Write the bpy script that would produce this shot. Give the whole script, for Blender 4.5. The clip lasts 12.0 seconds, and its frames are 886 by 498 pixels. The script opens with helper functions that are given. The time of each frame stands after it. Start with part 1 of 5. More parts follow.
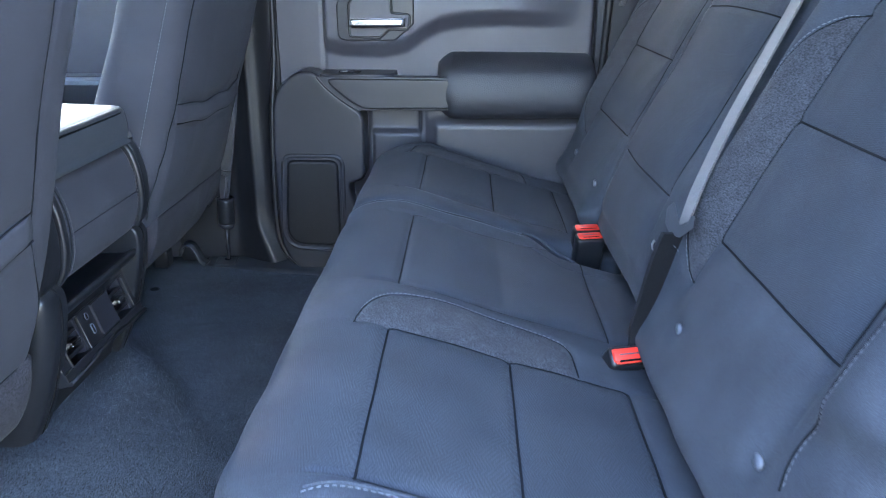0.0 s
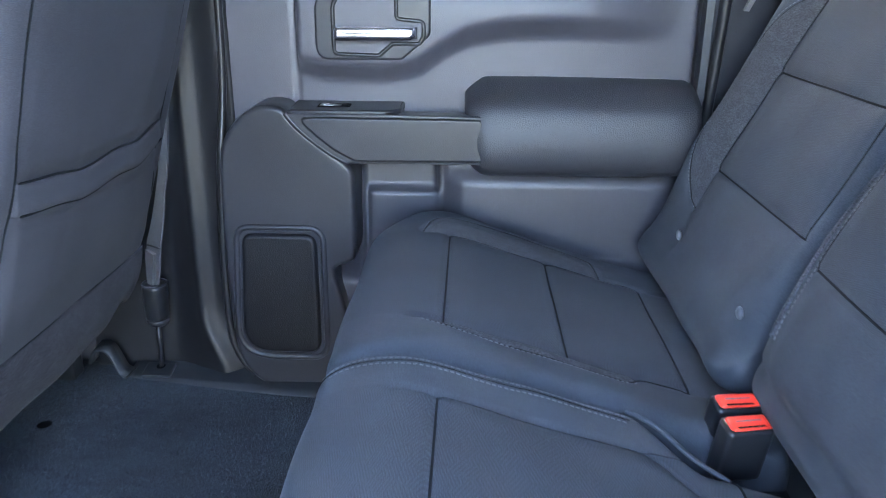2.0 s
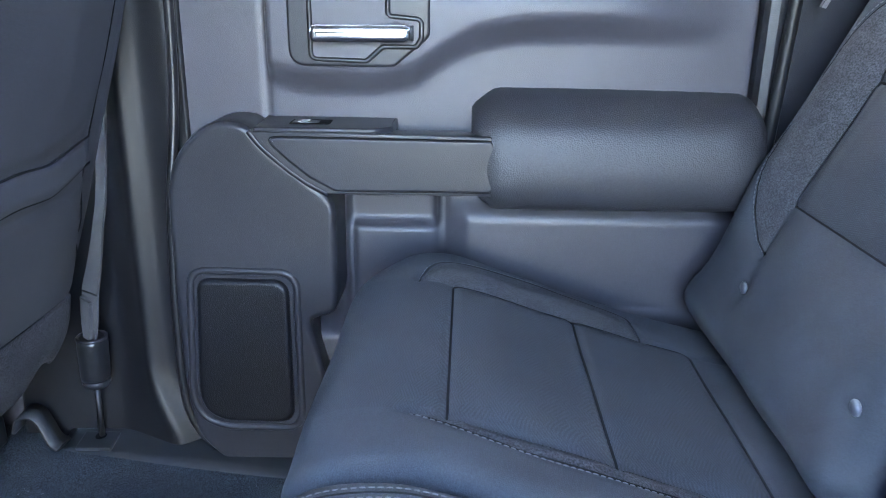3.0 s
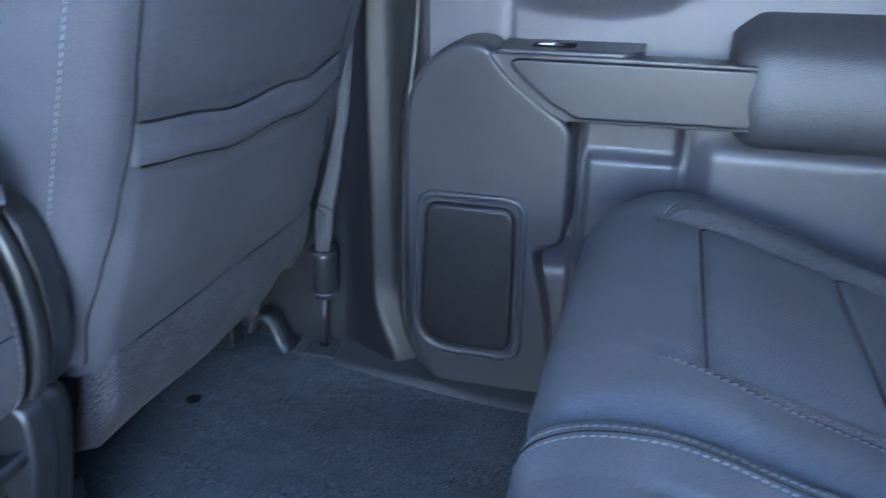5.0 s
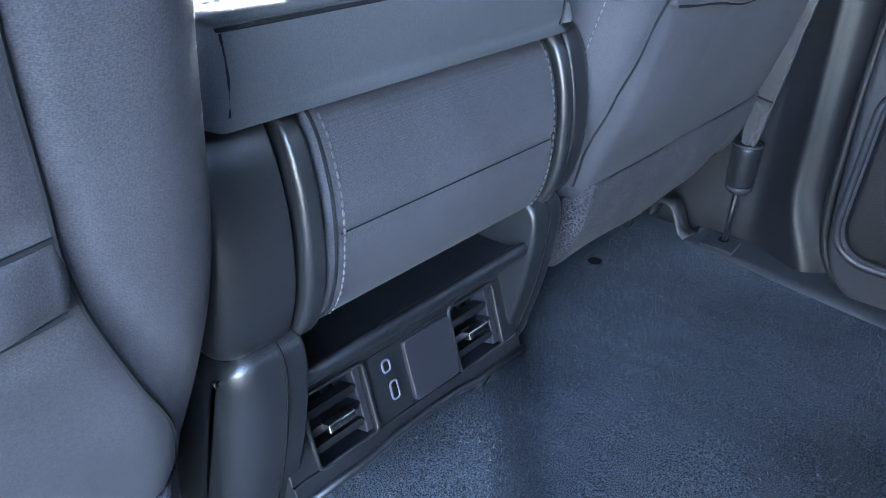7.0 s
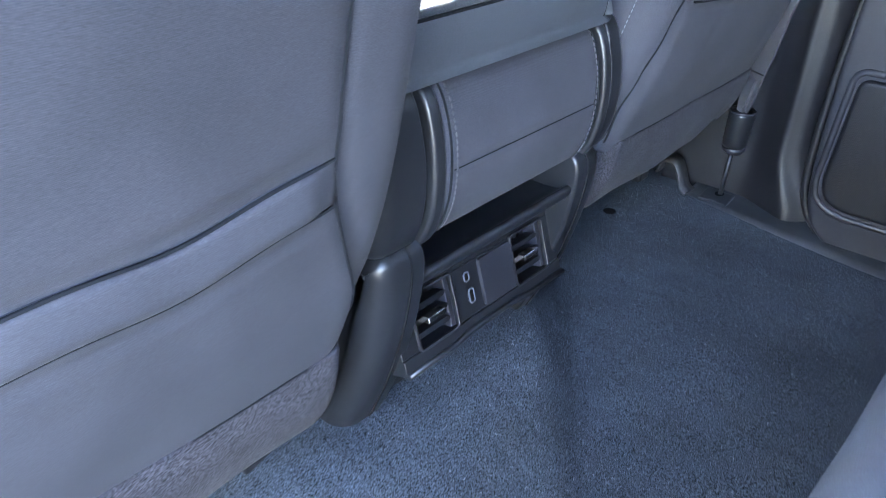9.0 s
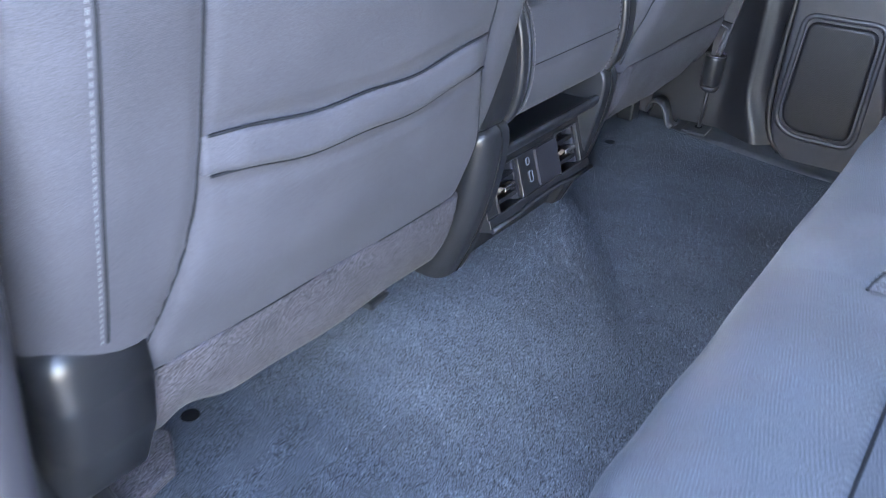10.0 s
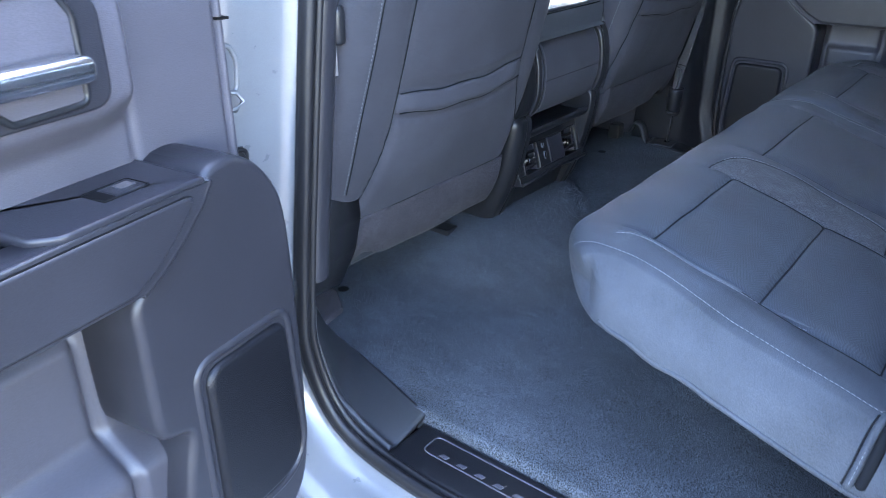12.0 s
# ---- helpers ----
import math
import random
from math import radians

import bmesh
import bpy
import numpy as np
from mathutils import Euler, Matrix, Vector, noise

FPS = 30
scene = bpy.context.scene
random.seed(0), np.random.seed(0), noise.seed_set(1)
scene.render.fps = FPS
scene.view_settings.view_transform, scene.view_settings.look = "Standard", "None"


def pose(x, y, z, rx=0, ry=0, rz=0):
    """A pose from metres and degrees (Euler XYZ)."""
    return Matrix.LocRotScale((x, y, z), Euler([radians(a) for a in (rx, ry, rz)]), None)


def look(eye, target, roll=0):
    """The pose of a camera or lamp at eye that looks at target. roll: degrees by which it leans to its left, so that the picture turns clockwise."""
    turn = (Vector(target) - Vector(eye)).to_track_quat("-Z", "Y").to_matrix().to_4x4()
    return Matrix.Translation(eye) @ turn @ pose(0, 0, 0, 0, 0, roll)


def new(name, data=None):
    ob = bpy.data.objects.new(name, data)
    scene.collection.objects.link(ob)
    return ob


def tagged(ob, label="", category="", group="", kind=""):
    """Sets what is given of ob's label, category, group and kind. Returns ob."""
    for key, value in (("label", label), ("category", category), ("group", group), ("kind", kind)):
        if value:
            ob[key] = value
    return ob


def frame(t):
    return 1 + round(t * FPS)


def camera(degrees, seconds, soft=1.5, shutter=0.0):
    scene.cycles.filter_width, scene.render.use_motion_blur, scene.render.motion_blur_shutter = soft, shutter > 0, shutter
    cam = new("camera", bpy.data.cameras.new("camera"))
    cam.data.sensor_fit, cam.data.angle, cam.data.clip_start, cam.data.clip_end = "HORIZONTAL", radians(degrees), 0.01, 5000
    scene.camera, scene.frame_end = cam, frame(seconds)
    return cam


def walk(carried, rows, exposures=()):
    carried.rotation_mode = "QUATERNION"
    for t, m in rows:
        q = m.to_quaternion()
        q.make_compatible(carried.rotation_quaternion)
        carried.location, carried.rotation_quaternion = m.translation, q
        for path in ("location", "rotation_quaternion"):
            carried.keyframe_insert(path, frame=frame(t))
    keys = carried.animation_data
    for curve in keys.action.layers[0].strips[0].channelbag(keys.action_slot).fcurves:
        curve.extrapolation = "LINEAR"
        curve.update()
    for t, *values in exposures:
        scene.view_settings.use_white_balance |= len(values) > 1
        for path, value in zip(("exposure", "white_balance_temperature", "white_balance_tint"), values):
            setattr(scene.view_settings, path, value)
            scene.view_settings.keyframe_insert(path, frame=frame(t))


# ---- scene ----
cam = camera(60.0, 12.0, soft=0.6, shutter=0.3)
PATH = [
    (0, (0.012, 0.069, 0.744), (-0.047, 1.949, 0.064), -0.0),
    (0.5, (-0.02, 0.225, 0.74), (-0.076, 2.104, 0.057), 0.2),
    (1, (-0.039, 0.388, 0.732), (-0.108, 2.265, 0.047), 0.1),
    (1.5, (-0.038, 0.561, 0.739), (-0.109, 2.434, 0.04), 0.1),
    (2, (-0.055, 0.716, 0.727), (-0.115, 2.593, 0.04), 0.4),
    (2.5, (-0.067, 0.869, 0.706), (-0.115, 2.755, 0.041), 0.6),
    (2.7, (-0.07, 0.911, 0.696), (-0.115, 2.801, 0.043), 0.8),
    (4.3, (-0.065, 1.038, 0.651), (-0.246, 2.932, 0.035), 0.1),
    (4.5, (-0.082, 1.019, 0.665), (-0.317, 2.894, 0.011), 0.5),
    (5, (-0.135, 0.979, 0.656), (-0.646, 2.747, -0.127), 0.2),
    (5.5, (-0.183, 0.916, 0.624), (-0.98, 2.537, -0.233), -0.2),
    (6, (-0.22, 0.867, 0.609), (-1.234, 2.329, -0.303), -0.3),
    (6.5, (-0.229, 0.845, 0.608), (-1.354, 2.209, -0.326), 0.1),
    (6.7, (-0.23, 0.845, 0.609), (-1.382, 2.179, -0.335), 0.0),
    (8.3, (-0.235, 0.838, 0.607), (-1.41, 2.107, -0.398), 1.5),
    (8.5, (-0.219, 0.801, 0.624), (-1.388, 2.072, -0.385), 1.1),
    (9, (-0.167, 0.645, 0.676), (-1.284, 1.941, -0.36), 1.3),
    (9.5, (-0.128, 0.497, 0.687), (-1.192, 1.826, -0.363), 1.3),
    (10, (-0.083, 0.306, 0.679), (-1.12, 1.669, -0.354), 1.1),
    (10.5, (-0.001, 0.125, 0.707), (-1.055, 1.493, -0.3), 1.1),
    (11, (0.12, -0.015, 0.725), (-0.979, 1.348, -0.242), 0.5),
    (11.5, (0.214, -0.133, 0.755), (-0.908, 1.24, -0.17), 0.1),
    (12, (0.277, -0.283, 0.776), (-0.846, 1.121, -0.1), -0.1),
]
EXPOSURE = [(0.0, 5.87, 6560, 15), (0.5, 6.18, 6680, 16), (1.5, 6.24, 6740, 15), (2.7, 6.56, 6740, 15), (4.5, 6.48, 6290, 15), (5.2, 6.75, 6260, 13), (6.0, 6.94, 6380, 11), (6.5, 6.92, 6520, 13), (8.5, 6.80, 6620, 15), (9.0, 6.80, 6830, 17), (9.5, 6.96, 7200, 18), (10.0, 6.78, 7420, 20), (10.5, 6.46, 7200, 22), (11.0, 5.73, 7140, 22), (11.5, 5.35, 6900, 19), (12.0, 5.48, 6640, 17)]
walk(cam, [(t, look(eye, target, roll)) for t, eye, target, roll in PATH], EXPOSURE)

from mathutils.bvhtree import BVHTree

# ---- light ----
world = bpy.data.worlds.new("sky")
scene.world = world
world.use_nodes = True
wn = world.node_tree
sky = wn.nodes.new("ShaderNodeTexSky")
sky.sky_type = "NISHITA"
sky.sun_disc = False
sky.sun_elevation, sky.sun_rotation = radians(44), radians(330)
wn.nodes["Background"].inputs["Strength"].default_value = 0.122
wn.links.new(sky.outputs["Color"], wn.nodes["Background"].inputs["Color"])
sun = new("sun", bpy.data.lights.new("sun", "SUN"))
sun.data.energy, sun.data.angle, sun.data.color = 1.6, radians(6), (1.0, 0.965, 0.92)
sun.matrix_world = look((0, 0, 0), (0.5, -0.866, -0.966))

# ---- materials ----
YC = 1.23          # middle of the cab, across


def mat(name, color, rough=0.6, metal=0.0, sheen=0.0, coat=0.0, vary=0.15, vary_size=9.0, fine=0.0, fine_size=600.0, weave=None, quilt=0.0, grain=0.0, grain_size=900.0, grain_kind="noise", deep=0.00020, spec=0.5, nap=0.0, each=0.0):
    """A surface: broad tone changes (vary), fine speckle (fine), woven dashes (weave: length, height, contrast), brushed streaks (nap), a tone for each loose piece (each), ribbed diamonds (quilt) and relief (grain)."""
    m = bpy.data.materials.new(name)
    m.use_nodes = True
    nt = m.node_tree
    b = nt.nodes["Principled BSDF"]
    b.inputs["Metallic"].default_value = metal
    b.inputs["Sheen Weight"].default_value = sheen
    b.inputs["Sheen Roughness"].default_value = 0.5
    b.inputs["Coat Weight"].default_value = coat
    b.inputs["Coat Roughness"].default_value = 0.04
    b.inputs["Specular IOR Level"].default_value = spec
    co = nt.nodes.new("ShaderNodeTexCoord")

    def noise_node(size, detail):
        n = nt.nodes.new("ShaderNodeTexNoise")
        n.inputs["Scale"].default_value, n.inputs["Detail"].default_value = size, detail
        nt.links.new(co.outputs["Object"], n.inputs["Vector"])
        return n.outputs["Fac"]

    def span(src, lo, hi, a=0.3, z=0.7):
        r = nt.nodes.new("ShaderNodeMapRange")
        for key, val in (("From Min", a), ("From Max", z), ("To Min", lo), ("To Max", hi)):
            r.inputs[key].default_value = val
        nt.links.new(src, r.inputs["Value"])
        return r.outputs["Result"]

    def times(p, q):
        n = nt.nodes.new("ShaderNodeMath")
        n.operation = "MULTIPLY"
        nt.links.new(p, n.inputs[0])
        nt.links.new(q, n.inputs[1])
        return n.outputs["Value"]

    big = noise_node(vary_size, 5.0)
    tone = span(big, 1 - vary, 1 + vary)
    height = None
    if fine:
        f = noise_node(fine_size, 2.0)
        tone = times(tone, span(f, 1 - fine, 1 + fine, 0.36, 0.64))
        height = f
    if each:
        geo = nt.nodes.new("ShaderNodeNewGeometry")
        tone = times(tone, span(geo.outputs["Random Per Island"], 1 - each, 1 + each, 0.0, 1.0))
    if nap:
        st = nt.nodes.new("ShaderNodeMapping")
        st.inputs["Scale"].default_value = (16.0, 52.0, 30.0)
        st.inputs["Rotation"].default_value = (0, 0, 0.5)
        nt.links.new(co.outputs["Object"], st.inputs["Vector"])
        n = nt.nodes.new("ShaderNodeTexNoise")
        n.inputs["Scale"].default_value, n.inputs["Detail"].default_value = 1.0, 4.0
        nt.links.new(st.outputs["Vector"], n.inputs["Vector"])
        tone = times(tone, span(n.outputs["Fac"], 1 - nap, 1 + nap))
    if weave:
        sep = nt.nodes.new("ShaderNodeSeparateXYZ")
        nt.links.new(co.outputs["Object"], sep.inputs["Vector"])
        add = nt.nodes.new("ShaderNodeMath")
        nt.links.new(sep.outputs["X"], add.inputs[0])
        nt.links.new(sep.outputs["Z"], add.inputs[1])
        com = nt.nodes.new("ShaderNodeCombineXYZ")
        nt.links.new(sep.outputs["Y"], com.inputs["X"])
        nt.links.new(add.outputs["Value"], com.inputs["Y"])
        br = nt.nodes.new("ShaderNodeTexBrick")
        br.inputs["Scale"].default_value = 1.0
        br.inputs["Brick Width"].default_value, br.inputs["Row Height"].default_value = weave[0], weave[1]
        br.inputs["Mortar Size"].default_value, br.inputs["Mortar Smooth"].default_value = weave[1] * 0.28, 0.6
        br.inputs["Color1"].default_value = (1.05, 1.05, 1.05, 1)
        br.inputs["Color2"].default_value = (0.92, 0.92, 0.92, 1)
        br.inputs["Mortar"].default_value = (1 - weave[2],) * 3 + (1,)
        nt.links.new(com.outputs["Vector"], br.inputs["Vector"])
        tone = times(tone, br.outputs["Color"])
    if quilt:
        turn = nt.nodes.new("ShaderNodeMapping")
        turn.inputs["Rotation"].default_value = (0, 0, 0.9)
        nt.links.new(com.outputs["Vector"], turn.inputs["Vector"])
        chk = nt.nodes.new("ShaderNodeTexChecker")
        chk.inputs["Scale"].default_value = 48.0
        nt.links.new(turn.outputs["Vector"], chk.inputs["Vector"])
        ribs = []
        for ang in (0.25, -0.35):
            mp = nt.nodes.new("ShaderNodeMapping")
            mp.inputs["Rotation"].default_value = (0, 0, ang)
            nt.links.new(com.outputs["Vector"], mp.inputs["Vector"])
            wv = nt.nodes.new("ShaderNodeTexWave")
            wv.bands_direction = "Y"
            wv.inputs["Scale"].default_value = 125.0
            nt.links.new(mp.outputs["Vector"], wv.inputs["Vector"])
            ribs.append(wv.outputs["Fac"])
        pick = nt.nodes.new("ShaderNodeMix")
        nt.links.new(chk.outputs["Fac"], pick.inputs["Factor"])
        nt.links.new(ribs[0], pick.inputs["A"])
        nt.links.new(ribs[1], pick.inputs["B"])
        tone = times(tone, span(pick.outputs["Result"], 1 - quilt, 1 + quilt, 0.0, 1.0))
    mul = nt.nodes.new("ShaderNodeVectorMath")
    mul.operation = "SCALE"
    mul.inputs[0].default_value = color
    nt.links.new(tone, mul.inputs["Scale"])
    nt.links.new(mul.outputs["Vector"], b.inputs["Base Color"])
    nt.links.new(span(big, max(0.02, rough - 0.03), min(1, rough + 0.03)), b.inputs["Roughness"])
    if grain:
        if grain_kind == "leather":
            g = nt.nodes.new("ShaderNodeTexVoronoi")
            g.inputs["Scale"].default_value = grain_size
            nt.links.new(co.outputs["Object"], g.inputs["Vector"])
            out = g.outputs["Distance"]
        else:
            out = noise_node(grain_size, 3.0)
        bump = nt.nodes.new("ShaderNodeBump")
        bump.inputs["Strength"].default_value, bump.inputs["Distance"].default_value = grain, deep
        nt.links.new(out, bump.inputs["Height"])
        nt.links.new(bump.outputs["Normal"], b.inputs["Normal"])
    return m


CLOTH = mat("seat_cloth", (0.0388, 0.0446, 0.0545), 0.72, sheen=0.02, vary=0.20, vary_size=14, fine=0.24, fine_size=1000, weave=(0.0028, 0.0014, 0.13), grain=0.8, grain_size=900, deep=0.00030, spec=0.14)
INSERT = mat("insert_cloth", (0.0345, 0.0402, 0.0493), 0.74, sheen=0.02, vary=0.14, vary_size=14, fine=0.22, fine_size=1000, weave=(0.0028, 0.0014, 0.13), quilt=0.16, grain=0.8, grain_size=900, deep=0.00034, spec=0.14)
HEATHER = mat("heather_cloth", (0.036, 0.0375, 0.0435), 0.9, sheen=0.03, fine=0.5, fine_size=520, vary=0.22, vary_size=60, grain=0.8, grain_size=600, deep=0.0006, spec=0.22)
SHELL = mat("front_seat_cloth", (0.0385, 0.0390, 0.0475), 0.72, sheen=0.02, vary=0.16, vary_size=12, fine=0.2, fine_size=1000, weave=(0.0026, 0.0013, 0.16), grain=0.7, grain_size=900, deep=0.00025, spec=0.14)
FELT = mat("skirt_felt", (0.0290, 0.0272, 0.0325), 0.95, sheen=0.02, vary=0.25, vary_size=24, fine=0.85, fine_size=560, grain=0.9, grain_size=500, deep=0.0008, spec=0.2)
VINYL = mat("seat_vinyl", (0.042, 0.046, 0.053), 0.52, spec=0.26, grain=0.6, grain_size=1200, grain_kind="leather", fine=0.12, fine_size=900)
CARPET = mat("carpet", (0.0390, 0.0450, 0.0535), 0.98, sheen=0.04, vary=0.30, vary_size=4.5, fine=0.95, fine_size=640, grain=1.0, grain_size=760, deep=0.0010, nap=0.12, spec=0.12)
PILE = mat("carpet_fibre", (0.0485, 0.0560, 0.0655), 0.95, sheen=0.05, vary=0.26, vary_size=4.5, nap=0.12, each=0.9, spec=0.12)
PLASTIC = mat("dark_plastic", (0.0105, 0.0110, 0.0128), 0.33, spec=0.40, grain=0.45, grain_size=900, grain_kind="leather", fine=0.12)
PLASTIC2 = mat("satin_plastic", (0.0100, 0.0106, 0.0124), 0.33, spec=0.38, vary=0.15, fine=0.1)
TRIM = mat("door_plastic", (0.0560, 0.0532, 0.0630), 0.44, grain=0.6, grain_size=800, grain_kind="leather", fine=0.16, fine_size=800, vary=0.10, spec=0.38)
TRIM2 = mat("door_block_plastic", (0.0175, 0.0175, 0.0218), 0.36, grain=0.6, grain_size=800, grain_kind="leather", fine=0.14, fine_size=800, vary=0.12, spec=0.34)
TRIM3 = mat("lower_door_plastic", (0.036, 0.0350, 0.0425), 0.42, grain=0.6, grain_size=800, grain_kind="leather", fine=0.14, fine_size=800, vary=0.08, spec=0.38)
PAD = mat("armrest_vinyl", (0.0245, 0.0245, 0.0285), 0.48, grain=1.0, grain_size=520, grain_kind="leather", deep=0.0004, fine=0.2, fine_size=620, vary=0.10, spec=0.46)
RUBBER = mat("black_rubber", (0.010, 0.010, 0.0115), 0.38, spec=0.26)
# Black of holes and joints; also stands in for pull pocket shade.
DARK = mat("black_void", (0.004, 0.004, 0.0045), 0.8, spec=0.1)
PAINT = mat("silver_paint", (0.110, 0.115, 0.124), 0.3, coat=0.8, vary=0.03, vary_size=40, fine=0.08, fine_size=900)
CHROME = mat("chrome", (0.80, 0.81, 0.83), 0.20, metal=1.0, vary=0.05, vary_size=60)
STEEL = mat("steel", (0.35, 0.35, 0.36), 0.35, metal=0.9)
RED = mat("red_plastic", (0.70, 0.035, 0.018), 0.4, vary=0.06)
BELT = mat("belt_webbing", (0.092, 0.084, 0.080), 0.6, sheen=0.2, fine=0.3, fine_size=700, weave=(0.004, 0.0016, 0.35), grain=0.3, grain_size=800)
BELT2 = mat("dark_webbing", (0.046, 0.043, 0.048), 0.65, sheen=0.15, fine=0.4, fine_size=700, weave=(0.004, 0.0016, 0.5), grain=0.5, grain_size=800)
LATCH = mat("latch_plastic", (0.050, 0.056, 0.066), 0.42, vary=0.1)
SLEEVE = mat("belt_sleeve", (0.009, 0.009, 0.0105), 0.7, fine=0.2, spec=0.2)
THREAD = mat("thread", (0.105, 0.111, 0.122), 0.8)
DTHREAD = mat("dark_thread", (0.050, 0.046, 0.053), 0.8)
BUTTON = mat("grey_button", (0.075, 0.083, 0.10), 0.4, vary=0.05)
# Dark thread; also colours the stand-in shade in the cushion gaps.
SEAM = mat("seam_thread_and_shade", (0.008, 0.009, 0.011), 0.95, spec=0.1)
HEAD = mat("headliner", (0.36, 0.35, 0.34), 0.95)
GRILLE = mat("speaker_mesh", (0.0030, 0.0032, 0.0042), 0.36, grain=1.0, grain_size=620, grain_kind="leather", deep=0.00035, vary=0.1, weave=(0.0042, 0.0036, -1.6), spec=0.24)
SILL = mat("sill_plastic", (0.022, 0.0235, 0.027), 0.40, grain=0.5, grain_size=800, grain_kind="leather", fine=0.14, fine_size=800, vary=0.12, spec=0.42)
PILLAR = mat("pillar_plastic", (0.0070, 0.0072, 0.0090), 0.46, grain=0.6, grain_size=800, grain_kind="leather", fine=0.14, fine_size=800, vary=0.12, spec=0.28)
ASPHALT = mat("worn_asphalt", (0.075, 0.071, 0.066), 0.9, vary=0.3, vary_size=4, grain=0.8, grain_size=200, deep=0.001)
GLASS = bpy.data.materials.new("glass")
GLASS.use_nodes = True
gb = GLASS.node_tree.nodes["Principled BSDF"]
gb.inputs["Base Color"].default_value = (0.50, 0.57, 0.58, 1)
gb.inputs["Roughness"].default_value = 0.0
gb.inputs["Transmission Weight"].default_value = 1.0
TINT = GLASS.copy()
TINT.name = "privacy_glass"
TINT.node_tree.nodes["Principled BSDF"].inputs["Base Color"].default_value = (0.075, 0.08, 0.08, 1)


# ---- building helpers ----
def link_mesh(name, verts, faces, material, parent=None, label="", mats=None, index=None, smooth=True):
    me = bpy.data.meshes.new(name)
    me.from_pydata([tuple(map(float, v)) for v in verts], [], faces)
    for m in (mats or [material]):
        me.materials.append(m)
    me.polygons.foreach_set("use_smooth", [smooth] * len(me.polygons))
    if index is not None:
        me.polygons.foreach_set("material_index", index)
    me.update()
    ob = new(name, me)
    if parent:
        ob.parent = parent
    if label:
        ob["label"] = label
    return ob


def part(name, bm, material, parent=None, label="", smooth=False):
    bmesh.ops.recalc_face_normals(bm, faces=bm.faces)
    me = bpy.data.meshes.new(name)
    bm.to_mesh(me)
    bm.free()
    me.materials.append(material)
    me.polygons.foreach_set("use_smooth", [smooth and len(f.vertices) < 5 for f in me.polygons])
    ob = new(name, me)
    if parent:
        ob.parent = parent
    if label:
        ob["label"] = label
    return ob


def thing(name, label, category, group="", kind="", at=(0, 0, 0)):
    ob = new(name)
    ob.location = at
    ob.empty_display_size = 0.05
    return tagged(ob, label, category, group, kind)


def box(lo, hi, bevel=0.0, seg=2, m=None):
    bm = bmesh.new()
    bmesh.ops.create_cube(bm, size=1)
    s = [b - a for a, b in zip(lo, hi)]
    c = [(a + b) / 2 for a, b in zip(lo, hi)]
    for v in bm.verts:
        v.co = Vector((v.co.x * s[0] + c[0], v.co.y * s[1] + c[1], v.co.z * s[2] + c[2]))
    if bevel:
        bmesh.ops.bevel(bm, geom=bm.edges[:], offset=bevel, segments=seg, affect="EDGES", profile=0.5)
    if m is not None:
        bm.transform(m)
    return bm


def prism(outline, depth, to3, bevel=0.0, seg=2):
    """A slab with a rounded upper rim: a flat outline (a, b), from depth[0] to depth[1]; to3(a, b, d) gives its place."""
    P = np.array(outline, float)
    keep = [k for k in range(len(P)) if np.linalg.norm(P[k] - P[k - 1]) > 1e-5]
    P = P[keep]
    if np.sum(P[:, 0] * np.roll(P[:, 1], -1) - np.roll(P[:, 0], -1) * P[:, 1]) < 0:
        P = P[::-1]
    e = np.roll(P, -1, 0) - P
    e /= np.linalg.norm(e, axis=1)[:, None]
    f = np.roll(e, 1, 0)
    n = np.stack([-(e + f)[:, 1], (e + f)[:, 0]], 1)
    n /= np.maximum(np.linalg.norm(n, axis=1)[:, None], 1e-6)
    n = n / np.maximum(0.6, np.abs(np.sum(n * np.stack([-e[:, 1], e[:, 0]], 1), 1)))[:, None]
    rings = [(0.0, depth[0]), (0.0, depth[1] - bevel)]
    if bevel:
        rings += [(bevel * (1 - math.cos(a)), depth[1] - bevel * (1 - math.sin(a))) for a in np.linspace(0, math.pi / 2, seg + 2)[1:]]
        rings += [(bevel + 0.001, depth[1]), (bevel + 0.0025, depth[1])]
    bm = bmesh.new()
    R = [[bm.verts.new(to3(float(a), float(b), d)) for a, b in P + n * k] for k, d in rings]
    m = len(P)
    for A, B in zip(R, R[1:]):
        for k in range(m):
            bm.faces.new((A[k], A[(k + 1) % m], B[(k + 1) % m], B[k]))
    bm.faces.new(R[0][::-1])
    bm.faces.new(R[-1])
    return bm


def catmull(pts, step, closed=False):
    """A smooth line through the points, at about even steps."""
    p = [np.array(q, float) for q in pts]
    n = len(p)
    out = []
    for i in range(n if closed else n - 1):
        a, b, c, d = (p[(i + k) % n] if closed else p[min(max(i + k, 0), n - 1)] for k in (-1, 0, 1, 2))
        m = max(1, int(np.ceil(np.linalg.norm(c - b) / step)))
        for k in range(m):
            t = k / m
            out.append(0.5 * (2 * b + (c - a) * t + (2 * a - 5 * b + 4 * c - d) * t * t + (3 * b - a - 3 * c + d) * t ** 3))
    if not closed:
        out.append(p[-1])
    return np.array(out)


